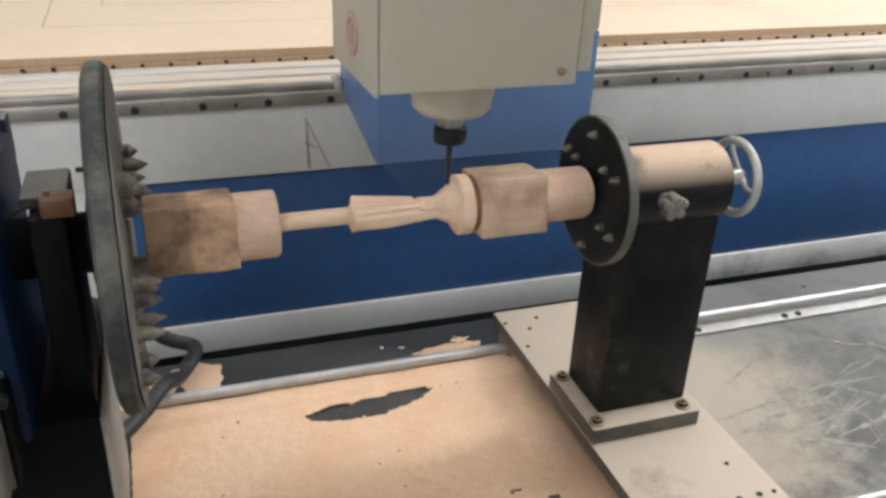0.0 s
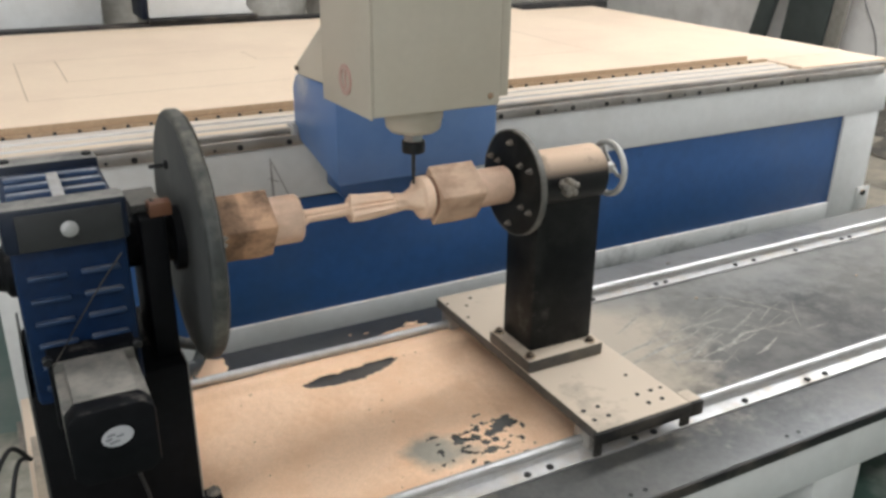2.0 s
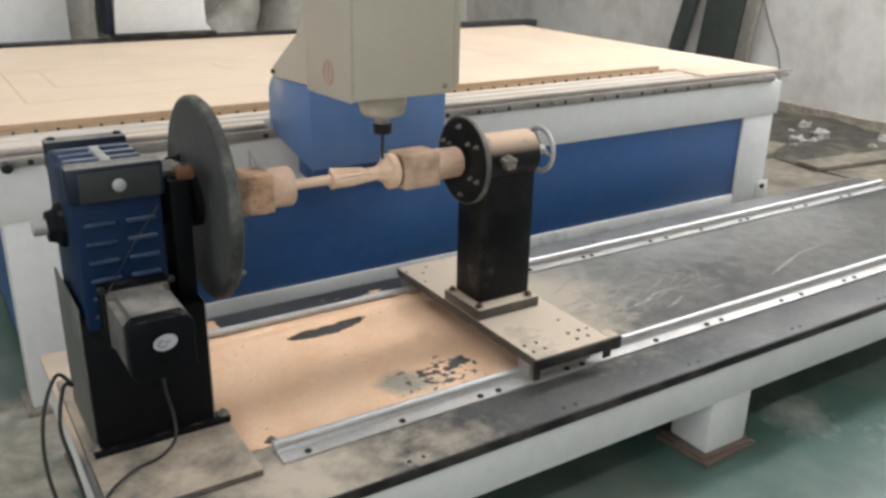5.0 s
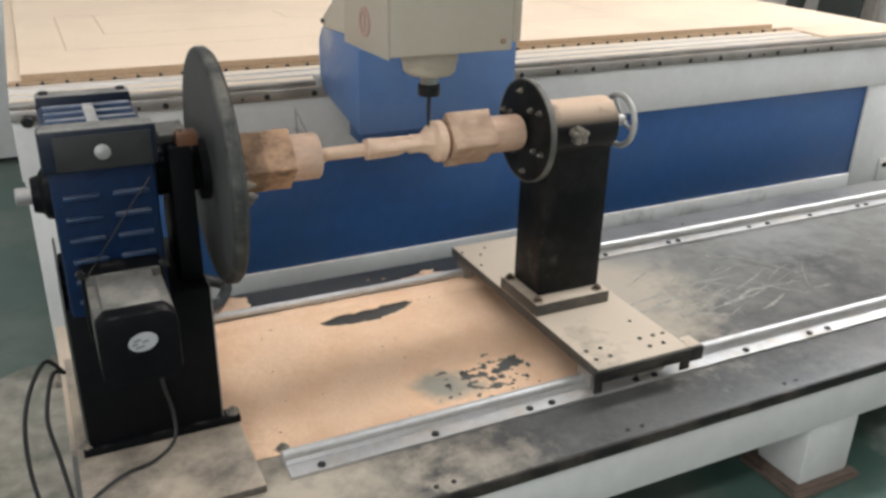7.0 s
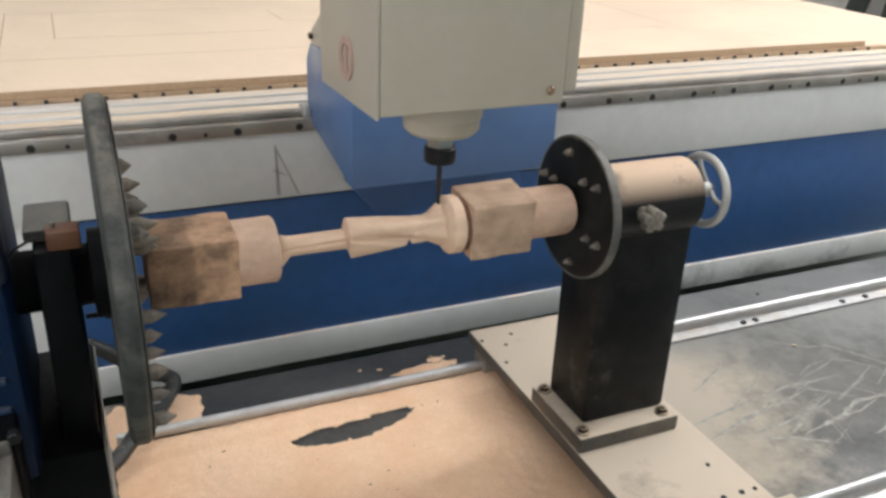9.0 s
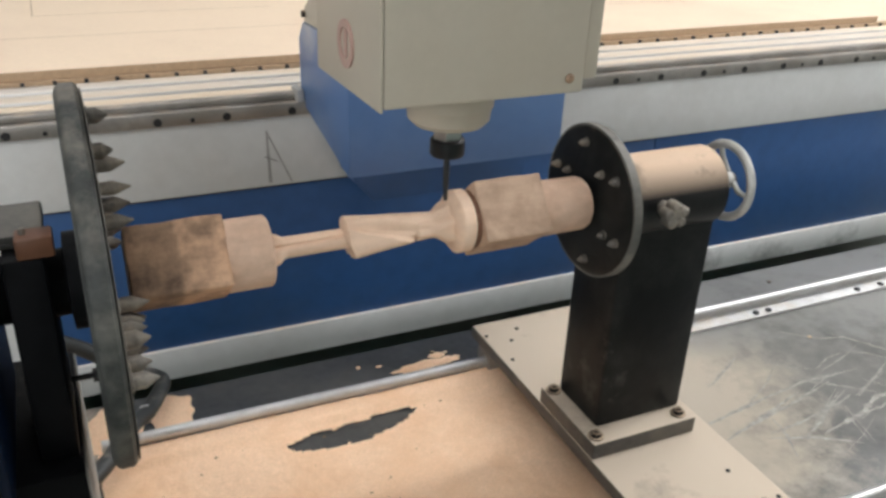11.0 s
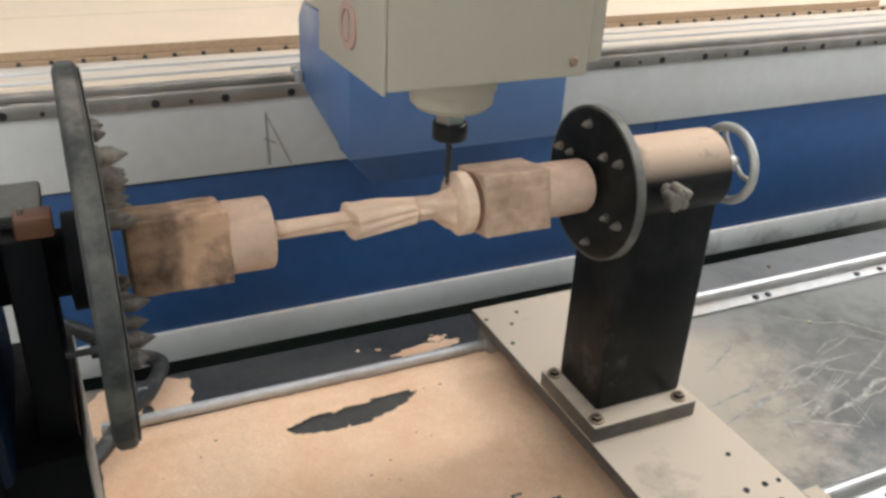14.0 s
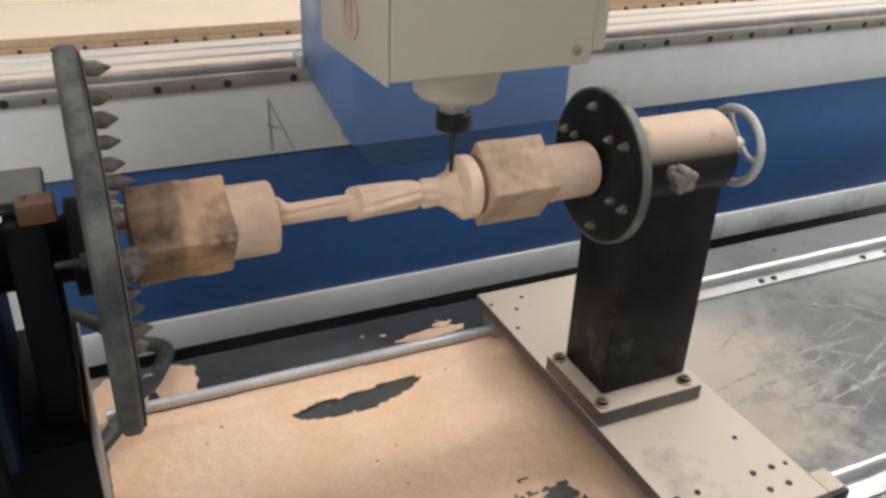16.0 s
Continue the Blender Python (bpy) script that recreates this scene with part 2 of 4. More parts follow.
    dark_steel=material("dark_green_steel", (0.055, 0.065, 0.06), 0.5, vary=0.15, scale=10, stain=(0.12, 0.12, 0.11), stain_scale=2, stain_amount=0.4),
    clay=material("rust_wood_block", (0.12, 0.085, 0.065), 0.85, vary=0.25, scale=40, bump=0.3),
)


def dust_shade_round(m, spots, colour, height=0.318):
    """Dust, smears and painted shade or sheen that thin out with the distance from given places, over a material's own
    colour.
    """
    nt = m.node_tree
    N, L = nt.nodes, nt.links
    b = N["Principled BSDF"]
    old = b.inputs["Base Color"].links[0].from_socket
    tc = N.new("ShaderNodeTexCoord")
    n = N.new("ShaderNodeTexNoise")
    n.inputs["Scale"].default_value, n.inputs["Detail"].default_value, n.inputs["Roughness"].default_value = 16, 8, 0.7
    L.new(tc.outputs["Object"], n.inputs["Vector"])
    for (x, y), radius, most in spots:
        d = N.new("ShaderNodeVectorMath")
        d.operation = "DISTANCE"
        d.inputs[1].default_value = (x, y, height)
        L.new(tc.outputs["Object"], d.inputs[0])
        mr = N.new("ShaderNodeMapRange")
        mr.inputs[1].default_value, mr.inputs[2].default_value, mr.inputs[3].default_value, mr.inputs[4].default_value = 0.0, radius, most, -0.35
        L.new(d.outputs["Value"], mr.inputs[0])
        add = N.new("ShaderNodeMath")
        add.operation = "ADD"
        L.new(mr.outputs[0], add.inputs[0])
        L.new(n.outputs[0], add.inputs[1])
        k = N.new("ShaderNodeMapRange")
        k.inputs[1].default_value, k.inputs[2].default_value = 0.45, 1.0
        L.new(add.outputs[0], k.inputs[0])
        x_ = N.new("ShaderNodeMix")
        x_.data_type = "RGBA"
        L.new(k.outputs[0], x_.inputs[0])
        L.new(old, x_.inputs[6])
        x_.inputs[7].default_value = (*colour, 1)
        old = x_.outputs[2]
    L.new(old, b.inputs["Base Color"])


BED = 0.318                 # top of the rotary bed
# grey over the bed's middle and right: dust plus a painted broad reflection
dust_shade_round(M["bed"], (((-0.02, 0.12), 0.80, 0.54), ((0.75, 0.15), 0.9, 0.30)), (0.20, 0.192, 0.175))
dust_shade_round(M["bed"], (((-0.30, 0.14), 0.46, 0.95), ((-0.30, -0.08), 0.40, 0.55), ((-1.22, -0.37), 0.42, 0.6), ((-0.9, -0.40), 0.30, 0.25)), (0.46, 0.395, 0.31))
dust_shade_round(M["bed"], (((-1.57, 0.35), 0.42, 1.1), ((-1.56, 0.10), 0.25, 0.8)), (0.58, 0.46, 0.345))
dust_shade_round(M["bed"], (((-0.25, 0.41), 0.16, 0.9), ((-0.05, 0.41), 0.32, 1.0), ((0.45, 0.42), 0.55, 0.95), ((1.1, 0.42), 0.70, 0.7)), (0.245, 0.24, 0.225))


def two_tone(m, x, factor):
    """Lightens a material beyond a place along its object's x: the paler part of the log."""
    nt = m.node_tree
    N, L = nt.nodes, nt.links
    b = N["Principled BSDF"]
    old = b.inputs["Base Color"].links[0].from_socket
    tc, sp, mr, mx = N.new("ShaderNodeTexCoord"), N.new("ShaderNodeSeparateXYZ"), N.new("ShaderNodeMapRange"), N.new("ShaderNodeMix")
    nz, ad = N.new("ShaderNodeTexNoise"), N.new("ShaderNodeMath")
    nz.inputs["Scale"].default_value = 40
    ad.operation, ad.inputs[1].default_value = "MULTIPLY_ADD", 0.012
    L.new(tc.outputs["Object"], sp.inputs[0])
    L.new(tc.outputs["Object"], nz.inputs["Vector"])
    L.new(nz.outputs[0], ad.inputs[0])
    L.new(sp.outputs[0], ad.inputs[2])
    L.new(ad.outputs[0], mr.inputs[0])
    mr.inputs[1].default_value, mr.inputs[2].default_value = x, x + 0.006
    mx.data_type, mx.blend_type = "RGBA", "MULTIPLY"
    mx.inputs[0].default_value = 1.0
    ramp2 = N.new("ShaderNodeMapRange")
    ramp2.inputs[3].default_value, ramp2.inputs[4].default_value = 1.0, factor
    L.new(mr.outputs[0], ramp2.inputs[0])
    L.new(old, mx.inputs[6])
    L.new(ramp2.outputs[0], mx.inputs[7])
    L.new(mx.outputs[2], b.inputs["Base Color"])


dust_shade_round(M["saw"], (((0.348, 0.895), 0.105, 0.80), ((0.40, 0.872), 0.10, 0.45)), (0.34, 0.31, 0.25), 0.321)
# blue cover: dust and a painted whitish sheen, high on its left face
dust_shade_round(M["blue_light"], (((-0.214, 0.09), 0.12, 0.30),), (0.46, 0.46, 0.45), 0.145)
# grime and painted shade: dark spots along the lower rail's bottom
M["rail_white"] = M["white"].copy()
M["rail_white"].name = "grimy_white_paint"
dust_shade_round(M["rail_white"], (((0.12, 0.0), 0.16, 0.28), ((0.34, 0.0), 0.19, 0.34), ((0.60, 0.0), 0.20, 0.34), ((0.90, 0.0), 0.20, 0.28)), (0.075, 0.072, 0.066), 0.125)
dust_shade_round(M["floor"], (((1.57, 0.60), 0.22, 0.40), ((1.75, 0.35), 0.25, 0.2)), (0.36, 0.365, 0.33), 0.0)
dust_shade_round(M["barrel"], (((-0.085, -0.03), 0.050, 0.55), ((0.085, 0.0), 0.045, 0.30)), (0.03, 0.028, 0.025), 0.455)
two_tone(M["wood_raw"], -0.222, 1.55)
M["column"] = M["black"].copy()
M["column"].name = "dusted_column_paint"
dust_shade_round(M["column"], (((-0.082, 0.0), 0.20, 0.04),), (0.15, 0.145, 0.13), 0.10)


def glow(name, colour, strength):
    m = bpy.data.materials.new(name)
    m.use_nodes = True
    b = m.node_tree.nodes["Principled BSDF"]
    b.inputs["Emission Color"].default_value, b.inputs["Emission Strength"].default_value = (*colour, 1), strength
    return m


# ---- mesh helpers ----
def thing(name, at, label, category, group="", kind=""):
    ob = new(name)
    ob.empty_display_size = 0.02
    ob.location = at
    ob["base"] = list(at)
    return tagged(ob, label, category, group, kind)


def origin(ob):
    o = Vector((0, 0, 0))
    while ob is not None:
        o += ob.location
        ob = ob.parent
    return o


def part(name, bm, mat, parent=None, label="", smooth=True, at=None, angle=35):
    """Links bm, built in world places, as one mesh object under parent; at: its own origin in the world."""
    me = bpy.data.meshes.new(name)
    ob = new(name, me)
    o = origin(parent) if parent else Vector((0, 0, 0))
    if at is not None:
        ob.location = Vector(at) - o
        o = Vector(at)
    bmesh.ops.translate(bm, verts=bm.verts, vec=-o)
    bmesh.ops.recalc_face_normals(bm, faces=bm.faces)
    if smooth:
        for fc in bm.faces:
            fc.smooth = True
        for e in bm.edges:
            if len(e.link_faces) == 2 and e.calc_face_angle(0) > radians(angle):
                e.smooth = False
    bm.to_mesh(me)
    bm.free()
    me.materials.append(mat)
    ob.parent = parent
    if label:
        tagged(ob, label)
    return ob


def box(x0, x1, y0, y1, z0, z1, bevel=0.0, bm=None, m=None, seg=2):
    b = bmesh.new()
    bmesh.ops.create_cube(b, size=1.0)
    bmesh.ops.scale(b, vec=(x1 - x0, y1 - y0, z1 - z0), verts=b.verts)
    if bevel:
        bmesh.ops.bevel(b, geom=list(b.edges), offset=bevel, segments=seg, affect="EDGES", profile=0.5)
    bmesh.ops.translate(b, verts=b.verts, vec=((x0 + x1) / 2, (y0 + y1) / 2, (z0 + z1) / 2))
    return join(b, bm, m)


def join(b, bm=None, m=None):
    if m is not None:
        bmesh.ops.transform(b, matrix=m, verts=b.verts)
    if bm is None:
        return b
    tmp = bpy.data.meshes.new("tmp")
    b.to_mesh(tmp)
    bm.from_mesh(tmp)
    bpy.data.meshes.remove(tmp)
    b.free()
    return bm


def lathe(profile, axis="x", at=(0, 0, 0), seg=40, bm=None, closed=False):
    """Turns (along, radius) points round an axis through at."""
    b = bmesh.new()
    rings = []
    for s, r in profile:
        ring = []
        for i in range(seg):
            a = 2 * math.pi * i / seg
            c, d = r * math.cos(a), r * math.sin(a)
            p = {"x": (s, c, d), "y": (c, s, d), "z": (c, d, s)}[axis]
            ring.append(b.verts.new((p[0] + at[0], p[1] + at[1], p[2] + at[2])))
        rings.append(ring)
    for r0, r1 in zip(rings, rings[1:]):
        for i in range(seg):
            j = (i + 1) % seg
            b.faces.new((r0[i], r0[j], r1[j], r1[i]))
    if closed:
        for i in range(seg):
            j = (i + 1) % seg
            b.faces.new((rings[-1][i], rings[-1][j], rings[0][j], rings[0][i]))
    else:
        b.faces.new(rings[0])
        b.faces.new(rings[-1])
    return join(b, bm)


def rod(axis, at, r, a0, a1, bevel=0.0, seg=32, bm=None):
    if bevel:
        pr = [(a0, r - bevel), (a0 + bevel, r), (a1 - bevel, r), (a1, r - bevel)]
    else:
        pr = [(a0, r), (a1, r)]
    return lathe(pr, axis, at, seg, bm)


def prism(points, axis, a0, a1, bevel=0.0, bm=None):
    """Extrudes a closed outline along an axis; outline in the two other axes, in order."""
    b = bmesh.new()

    def p(u, v, s):
        return {"x": (s, u, v), "y": (u, s, v), "z": (u, v, s)}[axis]
    lo = [b.verts.new(p(u, v, a0)) for u, v in points]
    hi = [b.verts.new(p(u, v, a1)) for u, v in points]
    n = len(points)
    b.faces.new(lo)
    b.faces.new(hi)
    for i in range(n):
        j = (i + 1) % n
        b.faces.new((lo[i], lo[j], hi[j], hi[i]))
    bmesh.ops.recalc_face_normals(b, faces=b.faces)
    if bevel:
        bmesh.ops.bevel(b, geom=list(b.edges), offset=bevel, segments=2, affect="EDGES", profile=0.5)
    return join(b, bm)


def tube(points, r, seg=10, bm=None):
    """A round cable or hose through points, smoothed."""
    pts = [Vector(p) for p in points]
    fine = []
    for i in range(len(pts) - 1):
        p0, p1, p2, p3 = pts[max(i - 1, 0)], pts[i], pts[i + 1], pts[min(i + 2, len(pts) - 1)]
        for k in range(8):
            t = k / 8
            fine.append(0.5 * (2 * p1 + (p2 - p0) * t + (2 * p0 - 5 * p1 + 4 * p2 - p3) * t * t + (3 * p1 - p0 - 3 * p2 + p3) * t ** 3))
    fine.append(pts[-1])
    b = bmesh.new()
    rings = []
    up = Vector((0.13, 0.31, 0.94)).normalized()
    for i, p in enumerate(fine):
        d = (fine[min(i + 1, len(fine) - 1)] - fine[max(i - 1, 0)]).normalized()
        s = d.cross(up).normalized()
        up = s.cross(d).normalized()
        rings.append([b.verts.new(p + r * (math.cos(2 * math.pi * k / seg) * s + math.sin(2 * math.pi * k / seg) * up)) for k in range(seg)])
    for r0, r1 in zip(rings, rings[1:]):
        for i in range(seg):
            j = (i + 1) % seg
            b.faces.new((r0[i], r0[j], r1[j], r1[i]))
    b.faces.new(rings[0])
    b.faces.new(rings[-1])
    return join(b, bm)


def hex_bolt(name, parent, at, r=0.009, h=0.008, mat=None, label=""):
    b = lathe([(0, r * 1.45), (0.002, r * 1.45)], "z", at, 16)
    lathe([(0.002, r), (h, r), (h + 0.001, r * 0.85)], "z", at, 6, b)
    lathe([(h, r * 0.45), (h + 0.004, r * 0.45)], "z", at, 10, b)
    return part(name, b, mat or M["dusty_steel"], parent, label, at=at)


AX, AZ = 1.028, 0.8195      # the turning axis: y and z

# ---- the hall ----
floor = part("floor", box(-6, 7.2, -6, 9, -0.2, 0.0), M["floor"])
tagged(floor, "worn green painted workshop floor with bare patches", "floor", kind="structure")
slab_bm = bmesh.new()
random.seed(5)
for i in range(7):
    for j in range(5):
        x, y = 3.15 + j * 0.5 + random.uniform(-.02, .02), 1.2 + i * 0.75
        box(x, x + 0.48, y, y + 0.73, 0.0, 0.006 + random.uniform(0, 0.008), 0.003, slab_bm)
conc = part("concrete_floor", slab_bm, M["concrete"])
tagged(conc, "bare cracked concrete floor slabs beside the wall", "floor", kind="structure")
PLASTER = "dirty white plastered workshop wall"


def wall_with_windows(name, fixed, thick, spans, z0, z1, lo, hi, along):
    """A wall along x or y with window openings right through it, each with a frame and a pane."""
    b = bmesh.new()

    def piece(a0, a1, c0, c1):
        if along == "y":
            box(fixed, fixed + thick, a0, a1, c0, c1, 0, b)
        else:
            box(a0, a1, fixed, fixed + thick, c0, c1, 0, b)
    piece(lo, hi, 0, z0)
    piece(lo, hi, z1, 4.2)
    at = lo
    for a0, a1 in spans:
        piece(at, a0, z0, z1)
        at = a1
    piece(at, hi, z0, z1)
    w = tagged(part(name, b, M["wall"]), PLASTER, "wall", kind="structure")
    for a0, a1 in spans:
        f = bmesh.new()
        for u0, u1, c0, c1 in ((a0, a1, z0, z0 + 0.05), (a0, a1, z1 - 0.05, z1), (a0, a0 + 0.05, z0 + 0.05, z1 - 0.05), (a1 - 0.05, a1, z0 + 0.05, z1 - 0.05), ((a0 + a1) / 2 - 0.025, (a0 + a1) / 2 + 0.025, z0 + 0.05, z1 - 0.05)):
            m0 = fixed + thick * 0.6
            if along == "y":
                box(m0, m0 + 0.05, u0, u1, c0, c1, 0.004, f)
            else:
                box(u0, u1, m0, m0 + 0.05, c0, c1, 0.004, f)
        part("window_frame", f, M["white"], w)


wall_with_windows("wall_east", 5.6, 0.25, ((-0.6, 1.8),), 1.75, 3.25, -6, 9, "y")
wall_with_windows("wall_south", -5.85, 0.25, ((-4.9, -2.3),), 1.85, 3.6, -5.6, 5.6, "x")
tagged(part("wall_north", box(-5.6, 5.6, 8.6, 8.85, 0, 4.2), M["wall"]), PLASTER, "wall", kind="structure")
wall_with_windows("wall_west", -5.6, 0.2, ((-2.1, 0.7),), 1.7, 3.4, -6, 9, "y")
cb = bmesh.new()
for x0, x1, y0, y1 in ((-5.6, 3.5, -6, 9), (4.5, 5.85, -6, 9), (3.5, 4.5, -6, -1.2), (3.5, 4.5, 3.8, 9)):
    box(x0, x1, y0, y1, 4.2, 4.4, 0, cb)
tagged(part("ceiling", cb, M["ceiling"]), "plain grey workshop ceiling with a long rooflight", "ceiling", kind="structure")
lamp_mat = glow("tube_glow", TUBE, 6.0)
lamp0 = None
for lx in (-1.2, 1.0, 3.2):
    for ly in (-1.6, 1.4, 4.4):
        if lamp0 is None:
            lamp0 = thing("ceiling_light", (lx, ly, 4.2), "white ceiling lamp with a long bright diffuser", "lamp", "ceiling lamps")
            part("frame", box(lx - 0.64, lx + 0.64, ly - 0.18, ly + 0.18, 4.08, 4.2, 0.004), M["white"], lamp0)
            part("diffuser", box(lx - 0.6, lx + 0.6, ly - 0.14, ly + 0.14, 4.04, 4.08, 0.004), lamp_mat, lamp0)
        else:
            copy_thing(lamp0, pose(lx, ly, 4.2))

# ---- the router table ----
TY = 1.766
table = thing("router_table", (1.2, TY, 0), "white steel router table frame with blue side panels", "machine table")
part("side_beam", box(-0.40, 2.845, TY, TY + 0.10, 0.593, 0.745, 0.003), M["white"], table)
part("side_beam", box(-0.40, 2.845, 3.60, 3.70, 0.593, 0.745, 0.003), M["white"], table)
part("end_beam", box(2.74, 2.842, TY + 0.10, 3.60, 0.60, 0.742, 0.003), M["white"], table)
part("end_beam", box(-0.397, -0.30, TY + 0.10, 3.60, 0.60, 0.742, 0.003), M["white"], table)
part("lower_rail", box(-0.150, 2.62, TY + 0.004, TY + 0.08, 0.155, 0.233, 0.003), M["rail_white"], table)
for lx0, lx1 in ((2.62, 2.822), (-0.395, -0.150)):
    for ly in (TY + 0.003, 3.575):
        leg = part("leg", box(lx0, lx1, ly, ly + 0.12, 0.02, 0.593, 0.004), M["white"], table)
        part("foot_plate", box(lx0 - 0.02, lx1 + 0.03, ly - 0.02, ly + 0.14, 0.0, 0.02, 0.002), M["dusty_steel"], leg)
part("side_panel", box(-0.150, 1.318, TY + 0.012, TY + 0.02, 0.233, 0.588, 0.001), M["blue"], table)
part("side_panel", box(1.322, 2.62, TY + 0.012, TY + 0.02, 0.233, 0.600, 0.001), M["blue"], table)
# dark strip in place of the beam's shadow line above the panel
part("panel_strip", box(-0.150, 1.318, TY + 0.008, TY + 0.024, 0.588, 0.5935, 0.001), M["edge"], table)
part("end_panel", box(2.765, 2.772, TY + 0.125, 3.575, 0.229, 0.60, 0.001), M["blue"], table)
part("end_panel", box(-0.38, -0.373, TY + 0.125, 3.575, 0.10, 0.60, 0.001), M["blue"], table)
br = part("bracket", box(2.775, 2.85, TY - 0.004, TY + 0.0025, 0.175, 0.275, 0.002), M["white"], table)
part("bolt", rod("y", (2.805, 0, 0.252), 0.013, TY - 0.014, TY - 0.004, 0.002, 16), M["black"], br)
part("corner_knob", rod("x", (0, TY + 0.05, 0.765), 0.014, 2.845, 2.945, 0.003, 20), M["steel"], table)
part("corner_bolt", rod("y", (-0.365, 0, 0.752), 0.015, TY - 0.035, TY, 0.004, 20), M["nut"], table)
for (x0, z0), (x1, z1), w in (((0.306, 0.715), (0.309, 0.60), 0.0035), ((0.309, 0.706), (0.355, 0.598), 0.0025), ((0.300, 0.66), (0.327, 0.645), 0.006)):
    b = bmesh.new()
    vs = [b.verts.new((x, TY - 0.0007, z)) for x, z in ((x0 - w / 2, z0), (x0 + w / 2, z0 + 0.002), (x1 + w, z1), (x1 - w, z1 + 0.003))]
    b.faces.new(vs)
    part("scuff", b, M["scratch"], table, "grey scuff in the white paint", smooth=False)
# linear guide on the beam, aluminium strips, rack
guide = part("linear_guide", box(-0.40, 2.78, TY - 0.012, TY + 0.03, 0.747, 0.776, 0.003), M["guide"], table)
for i in range(21):
    gx = -0.304 + i * 0.1325
    part("guide_bolt", rod("y", (gx, 0, 0.758), 0.0082, TY - 0.0135, TY - 0.010, 0, 12), M["dark_hole"], guide)
    if i % 2:
        part("guide_bolt", rod("y", (gx + 0.066, 0, 0.757), 0.0045, TY - 0.0135, TY - 0.010, 0, 12), M["dark_hole"], guide)
part("guide_top", box(-0.40, 2.78, TY + 0.004, TY + 0.028, 0.7765, 0.790, 0.003), M["guide"], table)
for i, (y0, z) in enumerate(((TY + 0.034, 0.786), (TY + 0.092, 0.789), (TY + 0.146, 0.792))):
    part("aluminium_strip", box(-0.40, 2.36, y0, y0 + 0.046, 0.745, z, 0.004), M["strip"], table)
rack = part("rack", box(-0.40, 2.36, 1.962, 1.985, 0.745, 0.800, 0.002), M["mdf_edge"], table)
tooth_bm = bmesh.new()
for i in range(45):
    tx = -0.38 + i * 0.06
    box(tx, tx + 0.008, 1.955, 1.963, 0.782, 0.799, 0.001, tooth_bm)
tagged(part("rack_slot", tooth_bm, M["dark_hole"], table, smooth=False), kind="stuff")
part("table_top", box(-0.40, 2.84, 1.986, 3.70, 0.745, 0.797, 0.003), M["mdf"], table, "bare pale board laid on the table frame")
part("far_guide", box(-0.40, 2.95, 3.705, 3.79, 0.745, 0.826, 0.003), M["edge"], table, "dark guide rail on the far side")
part("end_board", box(2.363, 2.84, TY + 0.030, 1.9855, 0.745, 0.796, 0.003), M["mdf"], table)
part("end_strip", box(2.70, 2.92, TY + 0.01, TY + 0.05, 0.778, 0.786, 0.002), M["guide"], table)

board = thing("mdf_board", (0.945, 2.7, 0.797), "large pale sheet of fibreboard with scored lines", "board")
part("sheet", box(-0.365, 2.255, 1.968, 3.64, 0.8015, 0.820, 0.0012), M["mdf"], board)
part("sheet_edge", box(-0.364, 2.254, 1.9672, 1.9682, 0.8018, 0.8185), M["mdf_edge"], board)
for x0, y0, x1, y1 in ((-0.235, 2.264, 0.62, 2.264), (-0.235, 2.264, -0.235, 2.92), (-0.235, 2.92, 0.4, 2.92), (-0.105, 2.514, 0.50, 2.514), (-0.105, 2.514, -0.105, 2.92), (0.542, 2.851, 0.549, 2.673), (0.549, 2.673, 0.75, 2.64), (0.91, 3.05, 1.1, 3.2), (1.778, 2.29, 1.778, 2.93), (1.15, 2.32, 1.75, 2.32)):
    d = Vector((x1 - x0, y1 - y0, 0))
    n = Vector((-d.y, d.x, 0)).normalized() * 0.0018
    b = bmesh.new()
    vs = [b.verts.new((px, py, 0.8205)) for px, py in ((x0 - n.x, y0 - n.y), (x1 - n.x, y1 - n.y), (x1 + n.x, y1 + n.y), (x0 + n.x, y0 + n.y))]
    b.faces.new(vs)
    part("scored_line", b, M["score"], board)

# ---- gantry upright beside the table ----
gantry = thing("gantry_upright", (0.6, 1.62, 0.79), "light blue sheet metal gantry upright riding on the guide", "machine part")
part("cover", prism([(1.474, 0.71), (1.750, 0.762), (1.758, 0.793), (1.785, 0.793), (1.785, 0.90), (1.755, 0.937), (1.474, 0.950)], "x", 0.386, 0.832, 0.004), M["blue_light"], gantry)
part("upright", prism([(1.476, 0.951), (1.745, 0.938), (1.742, 0.968), (1.555, 1.085), (1.52, 1.145), (1.505, 1.2), (1.50, 2.0), (1.40, 2.0), (1.40, 1.3), (1.476, 1.25)], "x", 0.3865, 0.831, 0.004), M["beige"], gantry, "beige upper cover of the upright")
# panel-blue plate, set back below the cover and tapered at its left
part("carriage_plate", prism([(0.440, 0.735), (0.440, 0.648), (0.482, 0.602), (0.828, 0.602), (0.828, 0.735)], "y", 1.60, 1.70, 0.003), M["blue"], gantry, "blue plate set back below the cover")
part("cover_bolt", rod("x", (0, 1.735, 0.956), 0.007, 0.380, 0.387, 0.001, 12), M["black"], gantry)
part("carriage_block", box(0.37, 0.386, 1.755, 1.80, 0.752, 0.80, 0.003), M["alu"], gantry)
part("bolt", rod("x", (0, 1.775, 0.775), 0.006, 0.364, 0.37, 0.001, 12), M["black"], gantry)

